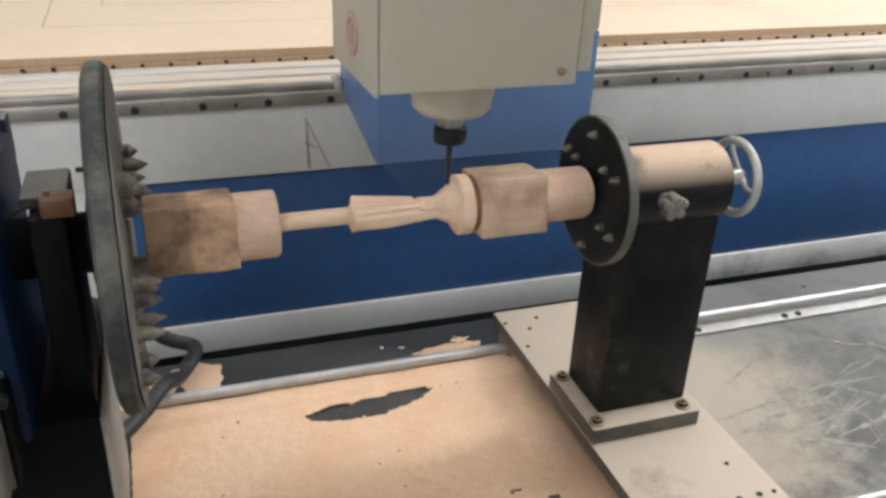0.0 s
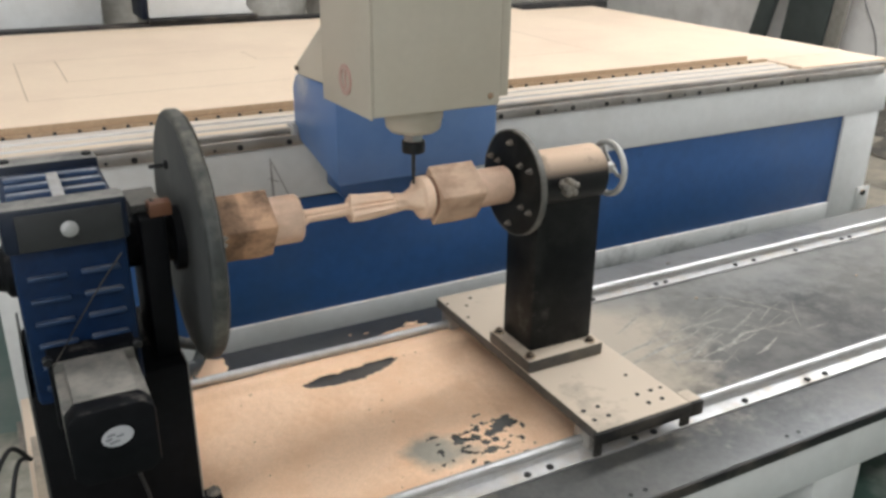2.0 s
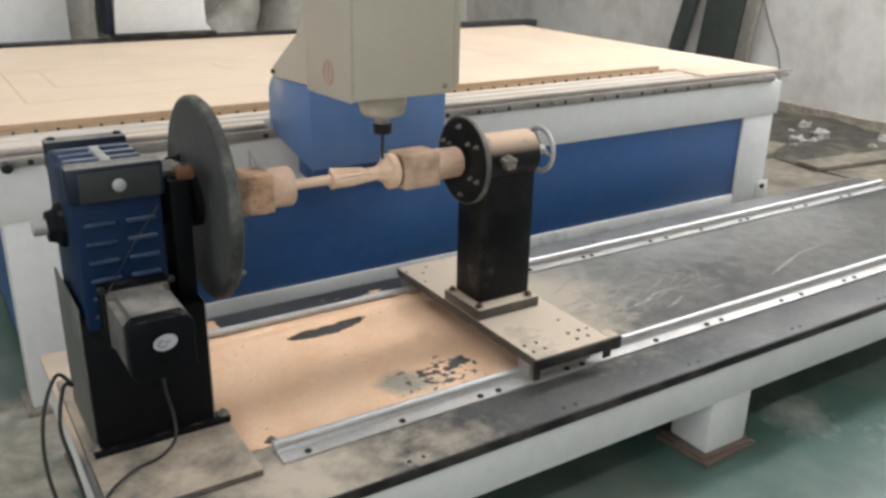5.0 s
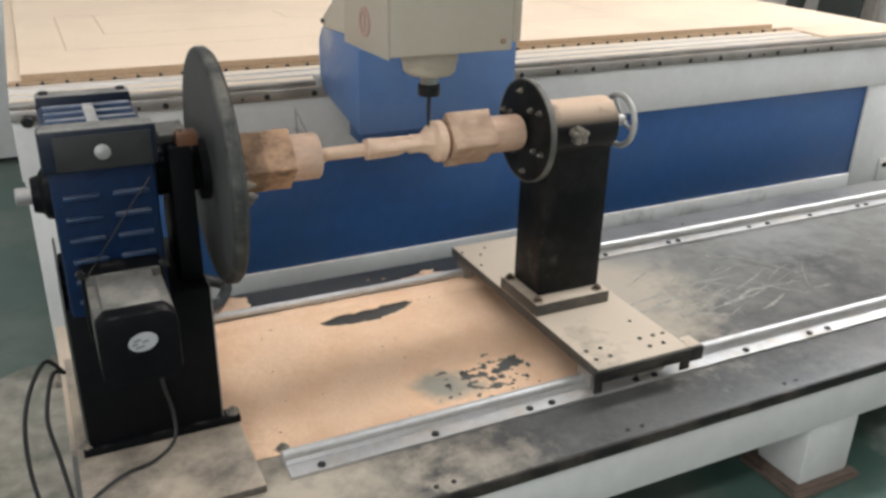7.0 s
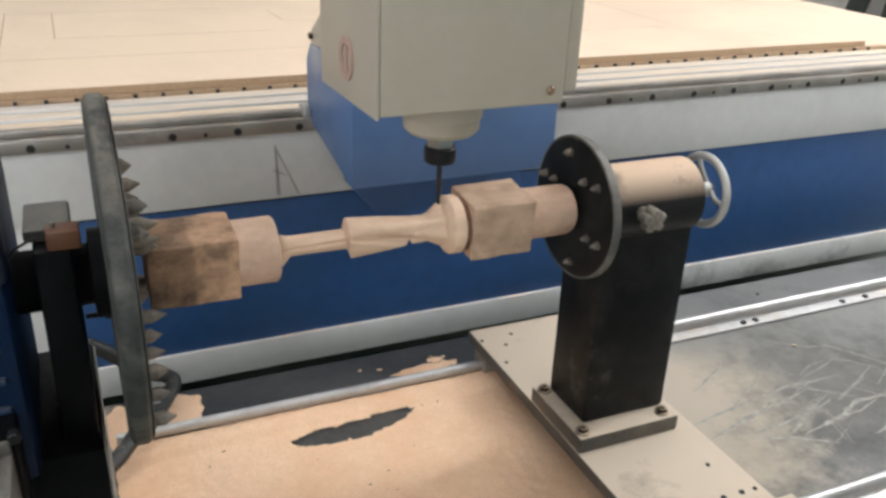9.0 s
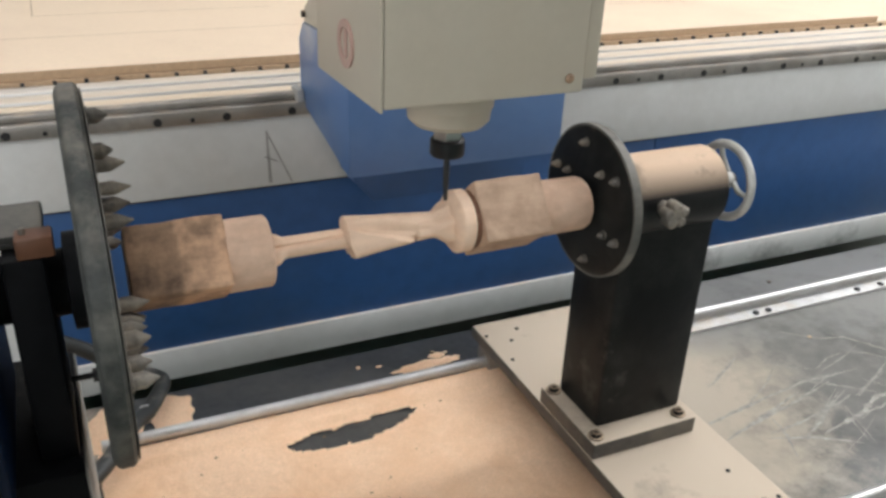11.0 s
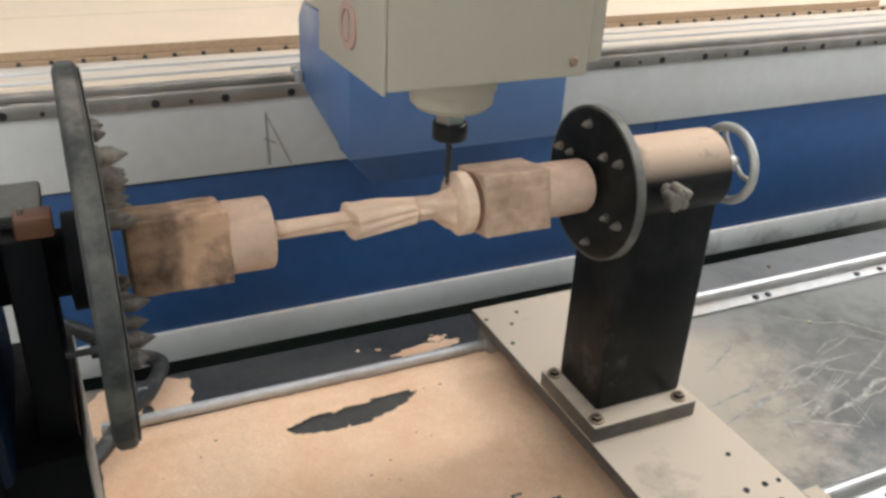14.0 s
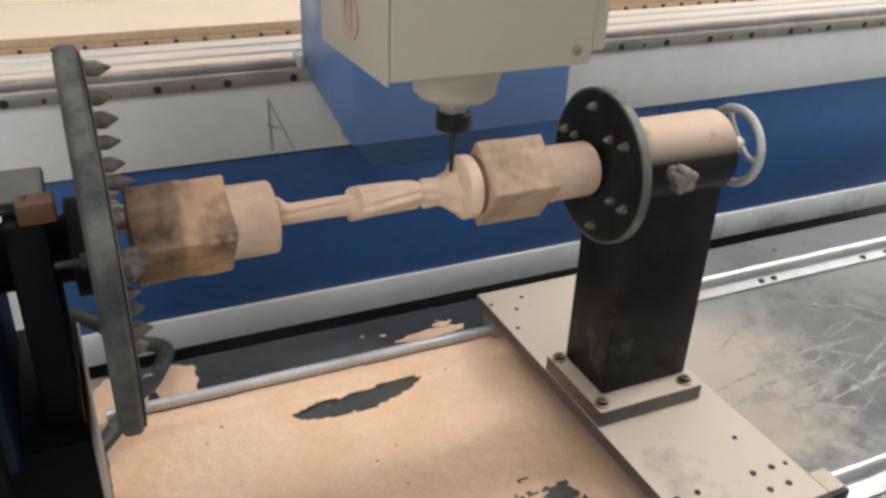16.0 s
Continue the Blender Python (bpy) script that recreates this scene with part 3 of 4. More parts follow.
# ---- spindle head ----
head = thing("spindle_head", (0.371, AX, 1.015), "beige sheet metal spindle head with a milling cutter", "spindle head")
part("housing", prism([(0.925, 1.015), (1.150, 1.012), (1.150, 2.0), (0.925, 2.0)], "x", 0.245, 0.497, 0.004), M["beige"], head)
part("side_cover", prism([(0.925, 1.012), (1.156, 1.006), (1.156, 2.0), (0.925, 2.0)], "x", 0.241, 0.2448, 0.0012), M["beige"], head)
part("arm", box(0.39, 0.49, 1.149, 1.41, 1.45, 1.95, 0.004), M["beige"], head)
part("side_flange", box(0.5005, 0.519, 0.932, 1.11, 1.029, 2.0, 0.002), M["beige"], head)
part("flange_gap", box(0.4972, 0.5004, 0.945, 1.10, 1.03, 1.99), M["edge"], head, "dark joint beside the flange")
part("cover_screw", rod("y", (0.476, 0, 1.034), 0.006, 0.921, 0.9255, 0.002, 14), M["rust"], head)
ring = lathe([(0.2385, 0.028), (0.2409, 0.028), (0.2409, 0.019), (0.2385, 0.019)], "x", (0, 1.037, 1.063), 28, closed=True)
box(0.2388, 0.2408, 1.033, 1.041, 1.047, 1.080, 0, ring)
part("round_mark", ring, M["red"], head, "faded red ring printed on the cover")
SX = 0.371
part("spindle_flange", lathe([(1.016, 0.0560), (0.984, 0.0560), (0.981, 0.0535), (0.966, 0.0520), (0.959, 0.045), (0.957, 0.026)], "z", (SX, AX, 0), 48), M["beige"], head)
part("collet_body", lathe([(0.958, 0.0195), (0.940, 0.0195), (0.936, 0.018)], "z", (SX, AX, 0), 6), M["steel"], head)
part("collet_nut", lathe([(0.9385, 0.0200), (0.936, 0.0225), (0.918, 0.0227), (0.9155, 0.0210), (0.915, 0.008)], "z", (SX, AX, 0), 36), M["nut"], head)
part("cutter", lathe([(0.917, 0.0040), (0.875, 0.0040), (0.868, 0.003), (0.853, 0.0026), (0.851, 0.001)], "z", (SX, AX, 0), 16), M["tool"], head)

# ---- rotary bed ----
bed = thing("rotary_bed", (1.2, 1.03, 0), "white steel rotary bed with a black steel top", "machine bed")
part("front_beam", box(-0.38, 3.12, 0.580, 0.67, 0.181, 0.2955, 0.004), M["white"], bed)
part("back_beam", box(-0.38, 3.12, 1.40, 1.488, 0.205, 0.2955, 0.004), M["white"], bed)
part("end_beam", box(-0.38, -0.29, 0.67, 1.40, 0.205, 0.2955, 0.004), M["white"], bed)
part("end_beam", box(3.03, 3.12, 0.67, 1.40, 0.205, 0.2955, 0.004), M["white"], bed)
part("bed_plate", box(-0.382, 3.13, 0.5805, 1.492, 0.296, BED, 0.002), M["bed"], bed)
part("front_edge", box(-0.382, 3.13, 0.574, 0.580, 0.2925, BED - 0.0006, 0.002), M["edge"], bed, "black painted front edge")
for lx in (1.135, -0.33, 2.85):
    for ly in (0.583, 1.347):
        leg = part("leg", box(lx + 0.002, lx + 0.160, ly, ly + 0.135, 0.020, 0.181, 0.008), M["white"], bed)
        foot = box(-0.095, 0.122, -0.088, 0.094, 0, 0.011, 0.003, m=Matrix.Translation((lx + 0.068, ly + 0.066, 0)) @ Matrix.Rotation(radians(3), 4, "Z"))
        part("foot_plate", foot, M["clay"], leg)
        foot = box(-0.085, 0.110, -0.078, 0.084, 0.011, 0.020, 0.002, m=Matrix.Translation((lx + 0.068, ly + 0.066, 0)) @ Matrix.Rotation(radians(-2), 4, "Z"))
        part("foot_plate", foot, M["clay"], leg)


def rail(y, bolts, lie=0.0, start=-0.03):
    r = part("rail_support", prism([(y - 0.042, BED), (y + 0.024, BED), (y + 0.024, BED + 0.007), (y + 0.009, BED + 0.009), (y + 0.005, BED + 0.019), (y - 0.005, BED + 0.019), (y - 0.009, BED + 0.009), (y - 0.043, BED + 0.007)], "x", start, 3.06, 0.0008), M["alu"], bed, "aluminium rail support")
    part("rail_bar", rod("x", (0, y + lie, BED + 0.026), 0.0100, start - 0.005, 3.065, 0.001, 24), M["chrome"], r, "polished round rail")
    for px in bolts:
        part("rail_bolt", rod("z", (px, y - 0.031, 0), 0.0078, BED + 0.0065, BED + 0.0118, 0.0015, 10), M["dark_hole"], r)


rail(0.767, (0.03, 0.26, 0.473, 0.526, 0.74, 0.79, 1.055, 1.256, 1.317, 1.586, 1.681, 1.90, 1.955, 2.20, 2.26, 2.50, 2.57, 2.80, 2.86))
rail(1.345, (0.03, 0.26, 0.473, 0.526, 0.74, 0.79, 1.071, 1.30, 1.337, 1.617, 1.695, 1.88, 2.10, 2.14, 2.42, 2.50, 2.74, 2.80), -0.006, -0.09)

# ---- tailstock on its slide ----
slide = thing("slide_plate", (0.726, 1.04, 0.345), "dusty steel slide plate on bearing blocks", "slide plate")
part("top_plate", box(0.612, 0.850, 0.705, 1.386, 0.375, 0.400, 0.002), M["plate"], slide)
part("end_plate", box(0.601, 0.852, 0.697, 0.7048, 0.372, 0.3995, 0.002), M["edge"], slide)
for y in (0.768, 1.350):
    for x0 in (0.62, 0.745):
        blk = box(x0, x0 + 0.075, y - 0.03, y + 0.022, BED + 0.0135, 0.378, 0.003)
        part("bearing_block", blk, M["guide"], slide)
for gx in (0.632, 0.772):
    for dx, dy in ((0, 0), (0.036, 0), (0, 0.036), (0.036, 0.036)):
        part("screw", rod("z", (gx + dx, 0.742 + dy, 0), 0.0052, 0.398, 0.4012, 0, 10), M["dark_hole"], slide)
for sx, sy in ((0.62, 1.34), (0.66, 1.31), (0.69, 1.345), (0.63, 1.25), (0.801, 0.852), (0.834, 0.777)):
    part("screw", rod("z", (sx, sy, 0), 0.004, 0.398, 0.4012, 0, 10), M["dark_hole"], slide)
part("end_tab", box(0.603, 0.622, 0.698, 0.704, 0.348, 0.372, 0.001), M["edge"], slide)
part("end_tab", box(0.826, 0.850, 0.698, 0.704, 0.350, 0.372, 0.001), M["edge"], slide)
part("corner_tab", box(0.8505, 0.884, 0.7055, 0.748, 0.380, 0.3995, 0.002), M["plate"], slide)
part("corner_tab", box(0.8525, 0.884, 0.698, 0.705, 0.366, 0.399, 0.001), M["edge"], slide)
part("grease_nipple", rod("x", (0, 0.715, 0.362), 0.005, 0.850, 0.872, 0.001, 10), M["black"], slide)

tail = thing("tailstock", (0.72, AX, 0.400), "black steel tailstock dusted with sawdust", "tailstock")
part("base_plate", box(0.613, 0.813, 0.952, 1.120, 0.400, 0.430, 0.003), M["plate"], tail, "dusty base plate")
part("column", box(0.639, 0.804, 0.988, 1.104, 0.430, 0.800, 0.006), M["column"], tail)
part("barrel", rod("x", (0, AX, AZ), 0.0600, 0.6135, 0.806, 0.004, 48), M["barrel"], tail)
part("quill", rod("x", (0, AX, AZ), 0.012, 0.576, 0.862, 0.002, 24), M["dark_stud"], tail)
for bx in (0.628, 0.790):
    for by in (0.971, 1.102):
        hex_bolt("bolt", tail, (bx, by, 0.430), mat=M["black"])
kb = bmesh.new()
rod("y", (0.683, 0, 0.823), 0.010, 0.945, 0.985, 0.001, 16, kb)
rod("y", (0.682, 0, 0.823), 0.0135, 0.932, 0.952, 0.003, 20, kb)
for i in range(5):
    a = i * 2 * math.pi / 5 + 0.4
    rod("y", (0.682 + 0.0125 * math.cos(a), 0, 0.823 + 0.0125 * math.sin(a)), 0.0075, 0.930, 0.954, 0.003, 14, kb)
part("clamp_knob", kb, M["dusty_steel"], tail, "dusty star shaped clamping knob")
wb = bmesh.new()
WR = 0.0570
ringp = [(0.846 + 0.0068 * math.cos(a), WR + 0.0068 * math.sin(a)) for a in [2 * math.pi * i / 12 for i in range(12)]]
lathe(ringp, "x", (0, AX, AZ), 48, wb, closed=True)
rod("x", (0, AX, AZ), 0.013, 0.832, 0.858, 0.003, 20, wb)
for i in range(3):
    a = i * 2 * math.pi / 3 + 1.2
    tube([(0.855, AX + 0.012 * math.cos(a), AZ + 0.012 * math.sin(a)), (0.845, AX + 0.035 * math.cos(a), AZ + 0.04 * math.sin(a)), (0.848, AX + WR * math.cos(a), AZ + WR * math.sin(a))], 0.0042, 8, wb)
part("handwheel", wb, M["wheel"], tail, "worn bare steel handwheel")
disc = part("centre_disc", lathe([(0.594, 0.030), (0.594, 0.101), (0.597, 0.108), (0.609, 0.110), (0.612, 0.108), (0.613, 0.030)], "x", (0, AX, AZ), 64), M["black"], tail, "round black disc with pointed studs", at=(0.61, AX, AZ))
rim = part("rim", lathe([(0.5975, 0.1080), (0.5975, 0.1115), (0.610, 0.1115), (0.610, 0.1080)], "x", (0, AX, AZ), 64, closed=True), M["motor"], disc, "worn bare metal rim")


def stud(parent, x, y, z, r, h, out=1.0, mat="dusty_steel"):
    b = lathe([(0, r * 1.25), (h * 0.12 * out, r * 1.25), (h * 0.14 * out, r * 0.95), (h * 0.5 * out, r), (h * 0.55 * out, r * 0.92), (h * out, r * 0.12)], "x", (x, y, z), 14)
    return part("stud", b, M[mat], parent)


for i in range(6):
    a = radians(60 * i + 32)
    stud(disc, 0.595, AX - 0.086 * math.cos(a), AZ + 0.086 * math.sin(a), 0.0056, 0.015, -1, "dark_stud")
for i in range(4):
    a = radians(90 * i + 52)
    stud(disc, 0.595, AX - 0.060 * math.cos(a), AZ + 0.060 * math.sin(a), 0.0054, 0.013, -1, "dark_stud")

# ---- headstock ----
stock = thing("rotary_headstock", (-0.24, 1.03, BED), "blue gear reducer with stepper motor on a black pedestal", "headstock")
bp = box(-0.372, -0.078, 0.712, 0.957, BED, 0.334, 0.002)
box(-0.372, -0.108, 0.9572, 1.30, BED, 0.334, 0.002, bp)
part("base_plate", bp, M["worn_plate"], stock, "dusty steel base plate")
part("foot_flange", box(-0.360, -0.074, 0.916, 0.950, 0.334, 0.349, 0.002), M["black_plain"], stock)
part("pedestal", box(-0.348, -0.107, 0.926, 1.19, 0.334, 0.630, 0.003), M["black_plain"], stock)
# thin sheets added over the black sides, coloured for dust and painted light
part("side_plate", box(-0.3525, -0.3483, 0.935, 1.185, 0.336, 0.665, 0.0015), M["side_dust_lit"], stock, "added grey sheet for the pedestal's dusted and lit side")
part("edge_plate", box(-0.1068, -0.1045, 0.929, 1.187, 0.336, 0.627, 0.0008), M["side_pale"], stock, "added pale sheet for the pedestal's dusted and lit side")
part("bearing_post", box(-0.150, -0.110, 0.955, 1.10, 0.630, 0.886, 0.004), M["black_plain"], stock)
part("bearing_cap", box(-0.158, -0.107, 0.984, 1.075, 0.8862, 0.902, 0.004), M["cap"], stock)
sensor = part("sensor", box(-0.134, -0.098, 0.953, 0.983, 0.8865, 0.910, 0.003), M["bronze"], stock, "small orange brown sensor block")
part("sensor_screw", rod("z", (-0.126, 0.968, 0), 0.0035, 0.909, 0.9165, 0.001, 10), M["dusty_steel"], sensor)
part("sensor_wire", tube([(-0.134, 0.962, 0.898), (-0.143, 0.960, 0.903), (-0.155, 0.958, 0.899), (-0.170, 0.957, 0.890), (-0.178, 0.955, 0.870)], 0.0018, 6), M["rubber"], sensor)
gear = part("gear_case", box(-0.340, -0.178, 0.905, 1.17, 0.62, 0.930, 0.010), M["blue_cast"], stock)
part("front_flange", box(-0.347, -0.172, 0.893, 0.940, 0.880, 0.951, 0.008), M["flange"], gear)
part("front_plate", box(-0.326, -0.182, 0.8895, 0.8935, 0.884, 0.940, 0.0012), M["grey_plate"], gear, "dark grey front plate")
part("back_flange", box(-0.340, -0.180, 1.145, 1.185, 0.882, 0.946, 0.005), M["flange"], gear)
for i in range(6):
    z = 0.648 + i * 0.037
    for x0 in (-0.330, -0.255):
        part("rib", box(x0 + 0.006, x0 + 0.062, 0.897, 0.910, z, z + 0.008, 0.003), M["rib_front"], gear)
# top ribs in the paler blue that carries the painted reflection
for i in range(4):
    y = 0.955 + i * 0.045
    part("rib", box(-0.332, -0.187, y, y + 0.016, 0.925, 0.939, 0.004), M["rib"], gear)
part("top_strap", box(-0.268, -0.250, 0.958, 1.090, 0.932, 0.943, 0.002), M["alu"], gear)
for bx in (-0.325, -0.195):
    for by in (0.912, 1.165):
        part("hole", rod("z", (bx, by, 0), 0.008, 0.944, 0.9505, 0, 12), M["dark_hole"], gear)
part("plug", lathe([(0.8905, 0.0122), (0.8865, 0.0122), (0.8855, 0.0085), (0.8835, 0.0080), (0.8828, 0.006)], "y", (-0.256, 0, 0.912), 20), M["alu"], gear, "bright round plug")
stub = part("input_boss", lathe([(-0.338, 0.046), (-0.350, 0.044), (-0.356, 0.034), (-0.370, 0.030)], "x", (0, 1.05, 0.800), 28), M["black_plain"], gear)
part("stub_shaft", rod("x", (0, 1.05, 0.800), 0.0155, -0.396, -0.35, 0.002, 20), M["alu"], stub)
mc, mh, mn = (-0.254, 0.664), 0.058, 0.015
outline = [(sx * p, sz * q) for sx, sz, pts in ((1, 1, ((1, 0), (0, 0), (0, 1))), (-1, 1, ((0, 1), (0, 0), (1, 0))), (-1, -1, ((1, 0), (0, 0), (0, 1))), (1, -1, ((0, 1), (0, 0), (1, 0)))) for p, q in ((mh - mn * (1 - i), mh - mn * (1 - j)) for i, j in pts)]
motor = part("motor_body", prism([(mc[0] + p, mc[1] + q) for p, q in outline], "y", 0.7218, 0.846, 0.002), M["motor"], stock, "grey stepper motor")
part("motor_end", box(-0.312, -0.196, 0.846, 0.8524, 0.606, 0.722, 0.003), M["motor"], motor)
part("motor_cap", prism([(-0.312, 0.620), (-0.298, 0.606), (-0.210, 0.606), (-0.196, 0.620), (-0.196, 0.708), (-0.210, 0.722), (-0.298, 0.722), (-0.312, 0.708)], "y", 0.686, 0.7215, 0.004), M["black_plain"], motor)
part("motor_flange", box(-0.318, -0.190, 0.8525, 0.925, 0.600, 0.722, 0.006), M["black_plain"], motor)
tilt = Matrix.Translation((-0.250, 0, 0.676)) @ Matrix.Rotation(radians(-10), 4, "Y") @ Matrix.Diagonal((1.22, 1, 0.86, 1))
oval = lathe([(0.686, 0.0175), (0.6845, 0.0175)], "y", (0, 0, 0), 32)
bmesh.ops.transform(oval, matrix=tilt, verts=oval.verts)
st = part("sticker", oval, M["paper"], motor, "oval white sticker")
ib = bmesh.new()
for x0, z0, w in ((-0.006, 0.0065, 0.009), (-0.010, 0, 0.007), (0.003, 0.0005, 0.008), (-0.005, -0.0075, 0.011)):
    box(x0 - w / 2, x0 + w / 2, 0.6838, 0.6846, z0 - 0.002, z0 + 0.002, 0, ib, tilt)
part("print", ib, M["ink"], st)
for bx in (-0.318, -0.19):
    part("bolt", rod("y", (bx, 0, 0.728), 0.007, 0.84, 0.8525, 0.001, 10), M["nut"], motor)
for bx, by in ((-0.086, 0.933), (-0.354, 0.933)):
    hex_bolt("bolt", stock, (bx, by, 0.349))
part("shaft_hub", lathe([(-0.18, 0.038), (-0.094, 0.038), (-0.092, 0.056), (-0.074, 0.056)], "x", (0, AX, AZ), 32), M["black_plain"], stock)
# the turning plate with its studs
face = part("faceplate", lathe([(-0.076, 0.02), (-0.076, 0.209), (-0.073, 0.215), (-0.069, 0.2175), (-0.056, 0.2175), (-0.052, 0.214), (-0.050, 0.02)], "x", (0, AX, AZ), 72), M["iron"], stock, "large worn cast iron faceplate", at=(-0.06, AX, AZ))
part("front_face", lathe([(-0.0502, 0.03), (-0.0502, 0.2115), (-0.0492, 0.2115), (-0.0492, 0.03)], "x", (0, AX, AZ), 72), M["iron_face"], face, "pale dusted front face")
for i in range(4):
    a = math.pi / 4 + i * math.pi / 2
    for r in (0.066, 0.089, 0.112, 0.136, 0.162, 0.192)[:4 if i < 2 else 6]:
        jit = random.uniform(-0.07, 0.07)
        stud(face, -0.050, AX + r * math.cos(a + jit), AZ + r * math.sin(a + jit), random.uniform(0.0075, 0.0105), random.uniform(0.020, 0.036), 1.0, random.choice(("dusty_steel", "dark_stud", "dusty_steel")))
part("back_face", lathe([(-0.0760, 0.05), (-0.0760, 0.2075), (-0.0768, 0.2075), (-0.0768, 0.05)], "x", (0, AX, AZ), 72), M["iron_back"], face, "dark grey iron back face")
by, bz = AX + 0.125 * math.cos(radians(34)), AZ + 0.125 * math.sin(radians(34))
bolt = rod("x", (0, by, bz), 0.0038, -0.108, -0.070, 0.001, 12)
lathe([(-0.0766, 0.0085), (-0.083, 0.0085), (-0.084, 0.0075)], "x", (0, by, bz), 6, bolt)
part("back_bolt", bolt, M["nut"], face, "black bolt through the plate")

# ---- workpiece ----
work = thing("workpiece", (0.25, AX, AZ), "beech blank with square ends and a freshly carved twisted middle", "workpiece")


def square_log(x0, x1, half, bevel):
    b = box(x0, x1, -half, half, -half, half, bevel)
    bmesh.ops.subdivide_edges(b, edges=list(b.edges), cuts=7, use_grid_fill=True)
    for v in b.verts:
        v.co.x += noise.noise(Vector(v.co) * 25) * 0.0008
        n = noise.noise(Vector(v.co) * 30) * 0.0018
        v.co.y += n
        v.co.z += noise.noise(Vector(v.co) * 27 + Vector((5, 0, 0))) * 0.0018
    bmesh.ops.transform(b, matrix=Matrix.Translation((0, AX, AZ)) @ Matrix.Rotation(math.pi / 4, 4, "X"), verts=b.verts)
    return b


part("square_end", square_log(-0.030, 0.081, 0.0430, 0.0025), M["wood_raw"], work, "rough brown square end", angle=50)
part("square_end", square_log(0.4085, 0.507, 0.0415, 0.002), M["wood_pale"], work, "rough pale brown square end", angle=50)
part("round_end", lathe([(0.0795, 0.02), (0.0800, 0.0445), (0.132, 0.0445), (0.1345, 0.042), (0.1352, 0.01)], "x", (0, AX, AZ), 48), M["wood_turned"], work)
part("round_end", lathe([(0.500, 0.02), (0.501, 0.0392), (0.578, 0.0385), (0.583, 0.0362), (0.5835, 0.01)], "x", (0, AX, AZ), 48), M["wood_turned"], work)
part("scorched_ring", lathe([(0.400, 0.020), (0.401, 0.0385), (0.4090, 0.0400), (0.4095, 0.02)], "x", (0, AX, AZ), 40), M["scorch"], work)


def carved(n=240, seg=96):
    """The carved middle: a slim grooved shaft, a flat tapering blade with a spiral ledge, small ridges, a flare and a round collar."""
    b = bmesh.new()
    rings = []

    def flat(a, wide, thin, p=4.0):
        return (abs(math.cos(a) / wide) ** p + abs(math.sin(a) / thin) ** p) ** (-1 / p)

    def step(x, x0, w):
        t = min(1, max(0, (x - x0) / w))
        return t * t * (3 - 2 * t)

    for k in range(n + 1):
        x = 0.133 + (0.406 - 0.133) * k / n
        ring = []
        for i in range(seg):
            a = 2 * math.pi * i / seg
            tw = a - (x - 0.23) * 3.5
            shaft = 0.0128 + 0.0012 * math.cos(2 * tw + 0.5)
            for g in (0.35, 2.2, 4.1):
                d = math.atan2(math.sin(tw - g), math.cos(tw - g))
                shaft -= 0.0036 * math.exp(-(d / 0.16) ** 2)
            if x < 0.160:
                shaft += 0.012 * max(0, math.cos(a - 2.9)) ** 6 * (1 - step(x, 0.140, 0.017)) + 0.005 * max(0, math.cos(a - 5.3)) ** 6 * (1 - step(x, 0.143, 0.012))
            u = (x - 0.233) / 0.105
            wide, thin = 0.0285 - 0.0105 * max(0, u), 0.0205 - 0.0055 * max(0, u)
            blade = flat(tw - 2.0, wide, thin)
            led = math.atan2(math.sin(a - 4.2 + (x - 0.23) * 16), math.cos(a - 4.2 + (x - 0.23) * 16))
            if 0 < u < 1:
                blade -= 0.0055 * step(led, 0.0, 0.12) * (1 - step(led, 0.5, 0.9))
                for g, deep, wide_g, run in ((0.42, 0.0050, 0.13, 0.5), (-0.12, 0.0055, 0.16, -0.4), (-0.62, 0.0035, 0.12, 0.6), (1.75, 0.0045, 0.14, 5.0), (2.35, 0.0030, 0.10, 3.0)):
                    d = math.atan2(math.sin(a - g - run * (x - 0.28)), math.cos(a - g - run * (x - 0.28)))
                    blade -= deep * math.exp(-(d / wide_g) ** 2) * (0.35 + 0.65 * min(1, u * 4))
            p = step(x, 0.230 + 0.008 * max(0, math.cos(tw - 2.0)) ** 2, 0.004) * (1 - step(x, 0.322 + 0.034 * max(0.0, math.cos(a + 1.45)) ** 2, 0.005 + 0.022 * max(0.0, math.cos(a + 1.45))))
            r = shaft * (1 - p) + blade * p
            neck = 0.0166 + 0.0024 * math.cos(2 * tw + 1.0) + 0.0016 * math.cos(7 * tw + 40 * (x - 0.33)) * (1 - step(x, 0.335, 0.02))
            r = max(r, neck * step(x, 0.318, 0.012))
            fl = step(x, 0.348, 0.030)
            r += fl * (0.0115 + 0.0045 * math.cos(a - 1.2 + 30 * (x - 0.35)) + 0.0022 * math.cos(6 * tw - 25 * (x - 0.35)))
            if x > 0.3755:
                v = (x - 0.3755) / 0.0265
                r = max(r, 0.0245 + 0.0182 * min(1.0, v * 3.2) ** 0.55) if v < 0.9 else 0.0427 - 0.004 * (v - 0.9) / 0.1
            ring.append(b.verts.new((x, AX - r * math.cos(a), AZ + r * math.sin(a))))
        rings.append(ring)
    for r0, r1 in zip(rings, rings[1:]):
        for i in range(seg):
            j = (i + 1) % seg
            b.faces.new((r0[i], r0[j], r1[j], r1[i]))
    b.faces.new(rings[0])
    b.faces.new(rings[-1])
    return b


part("carved_middle", carved(), M["wood_cut"], work, "freshly cut pale carved middle", angle=40)


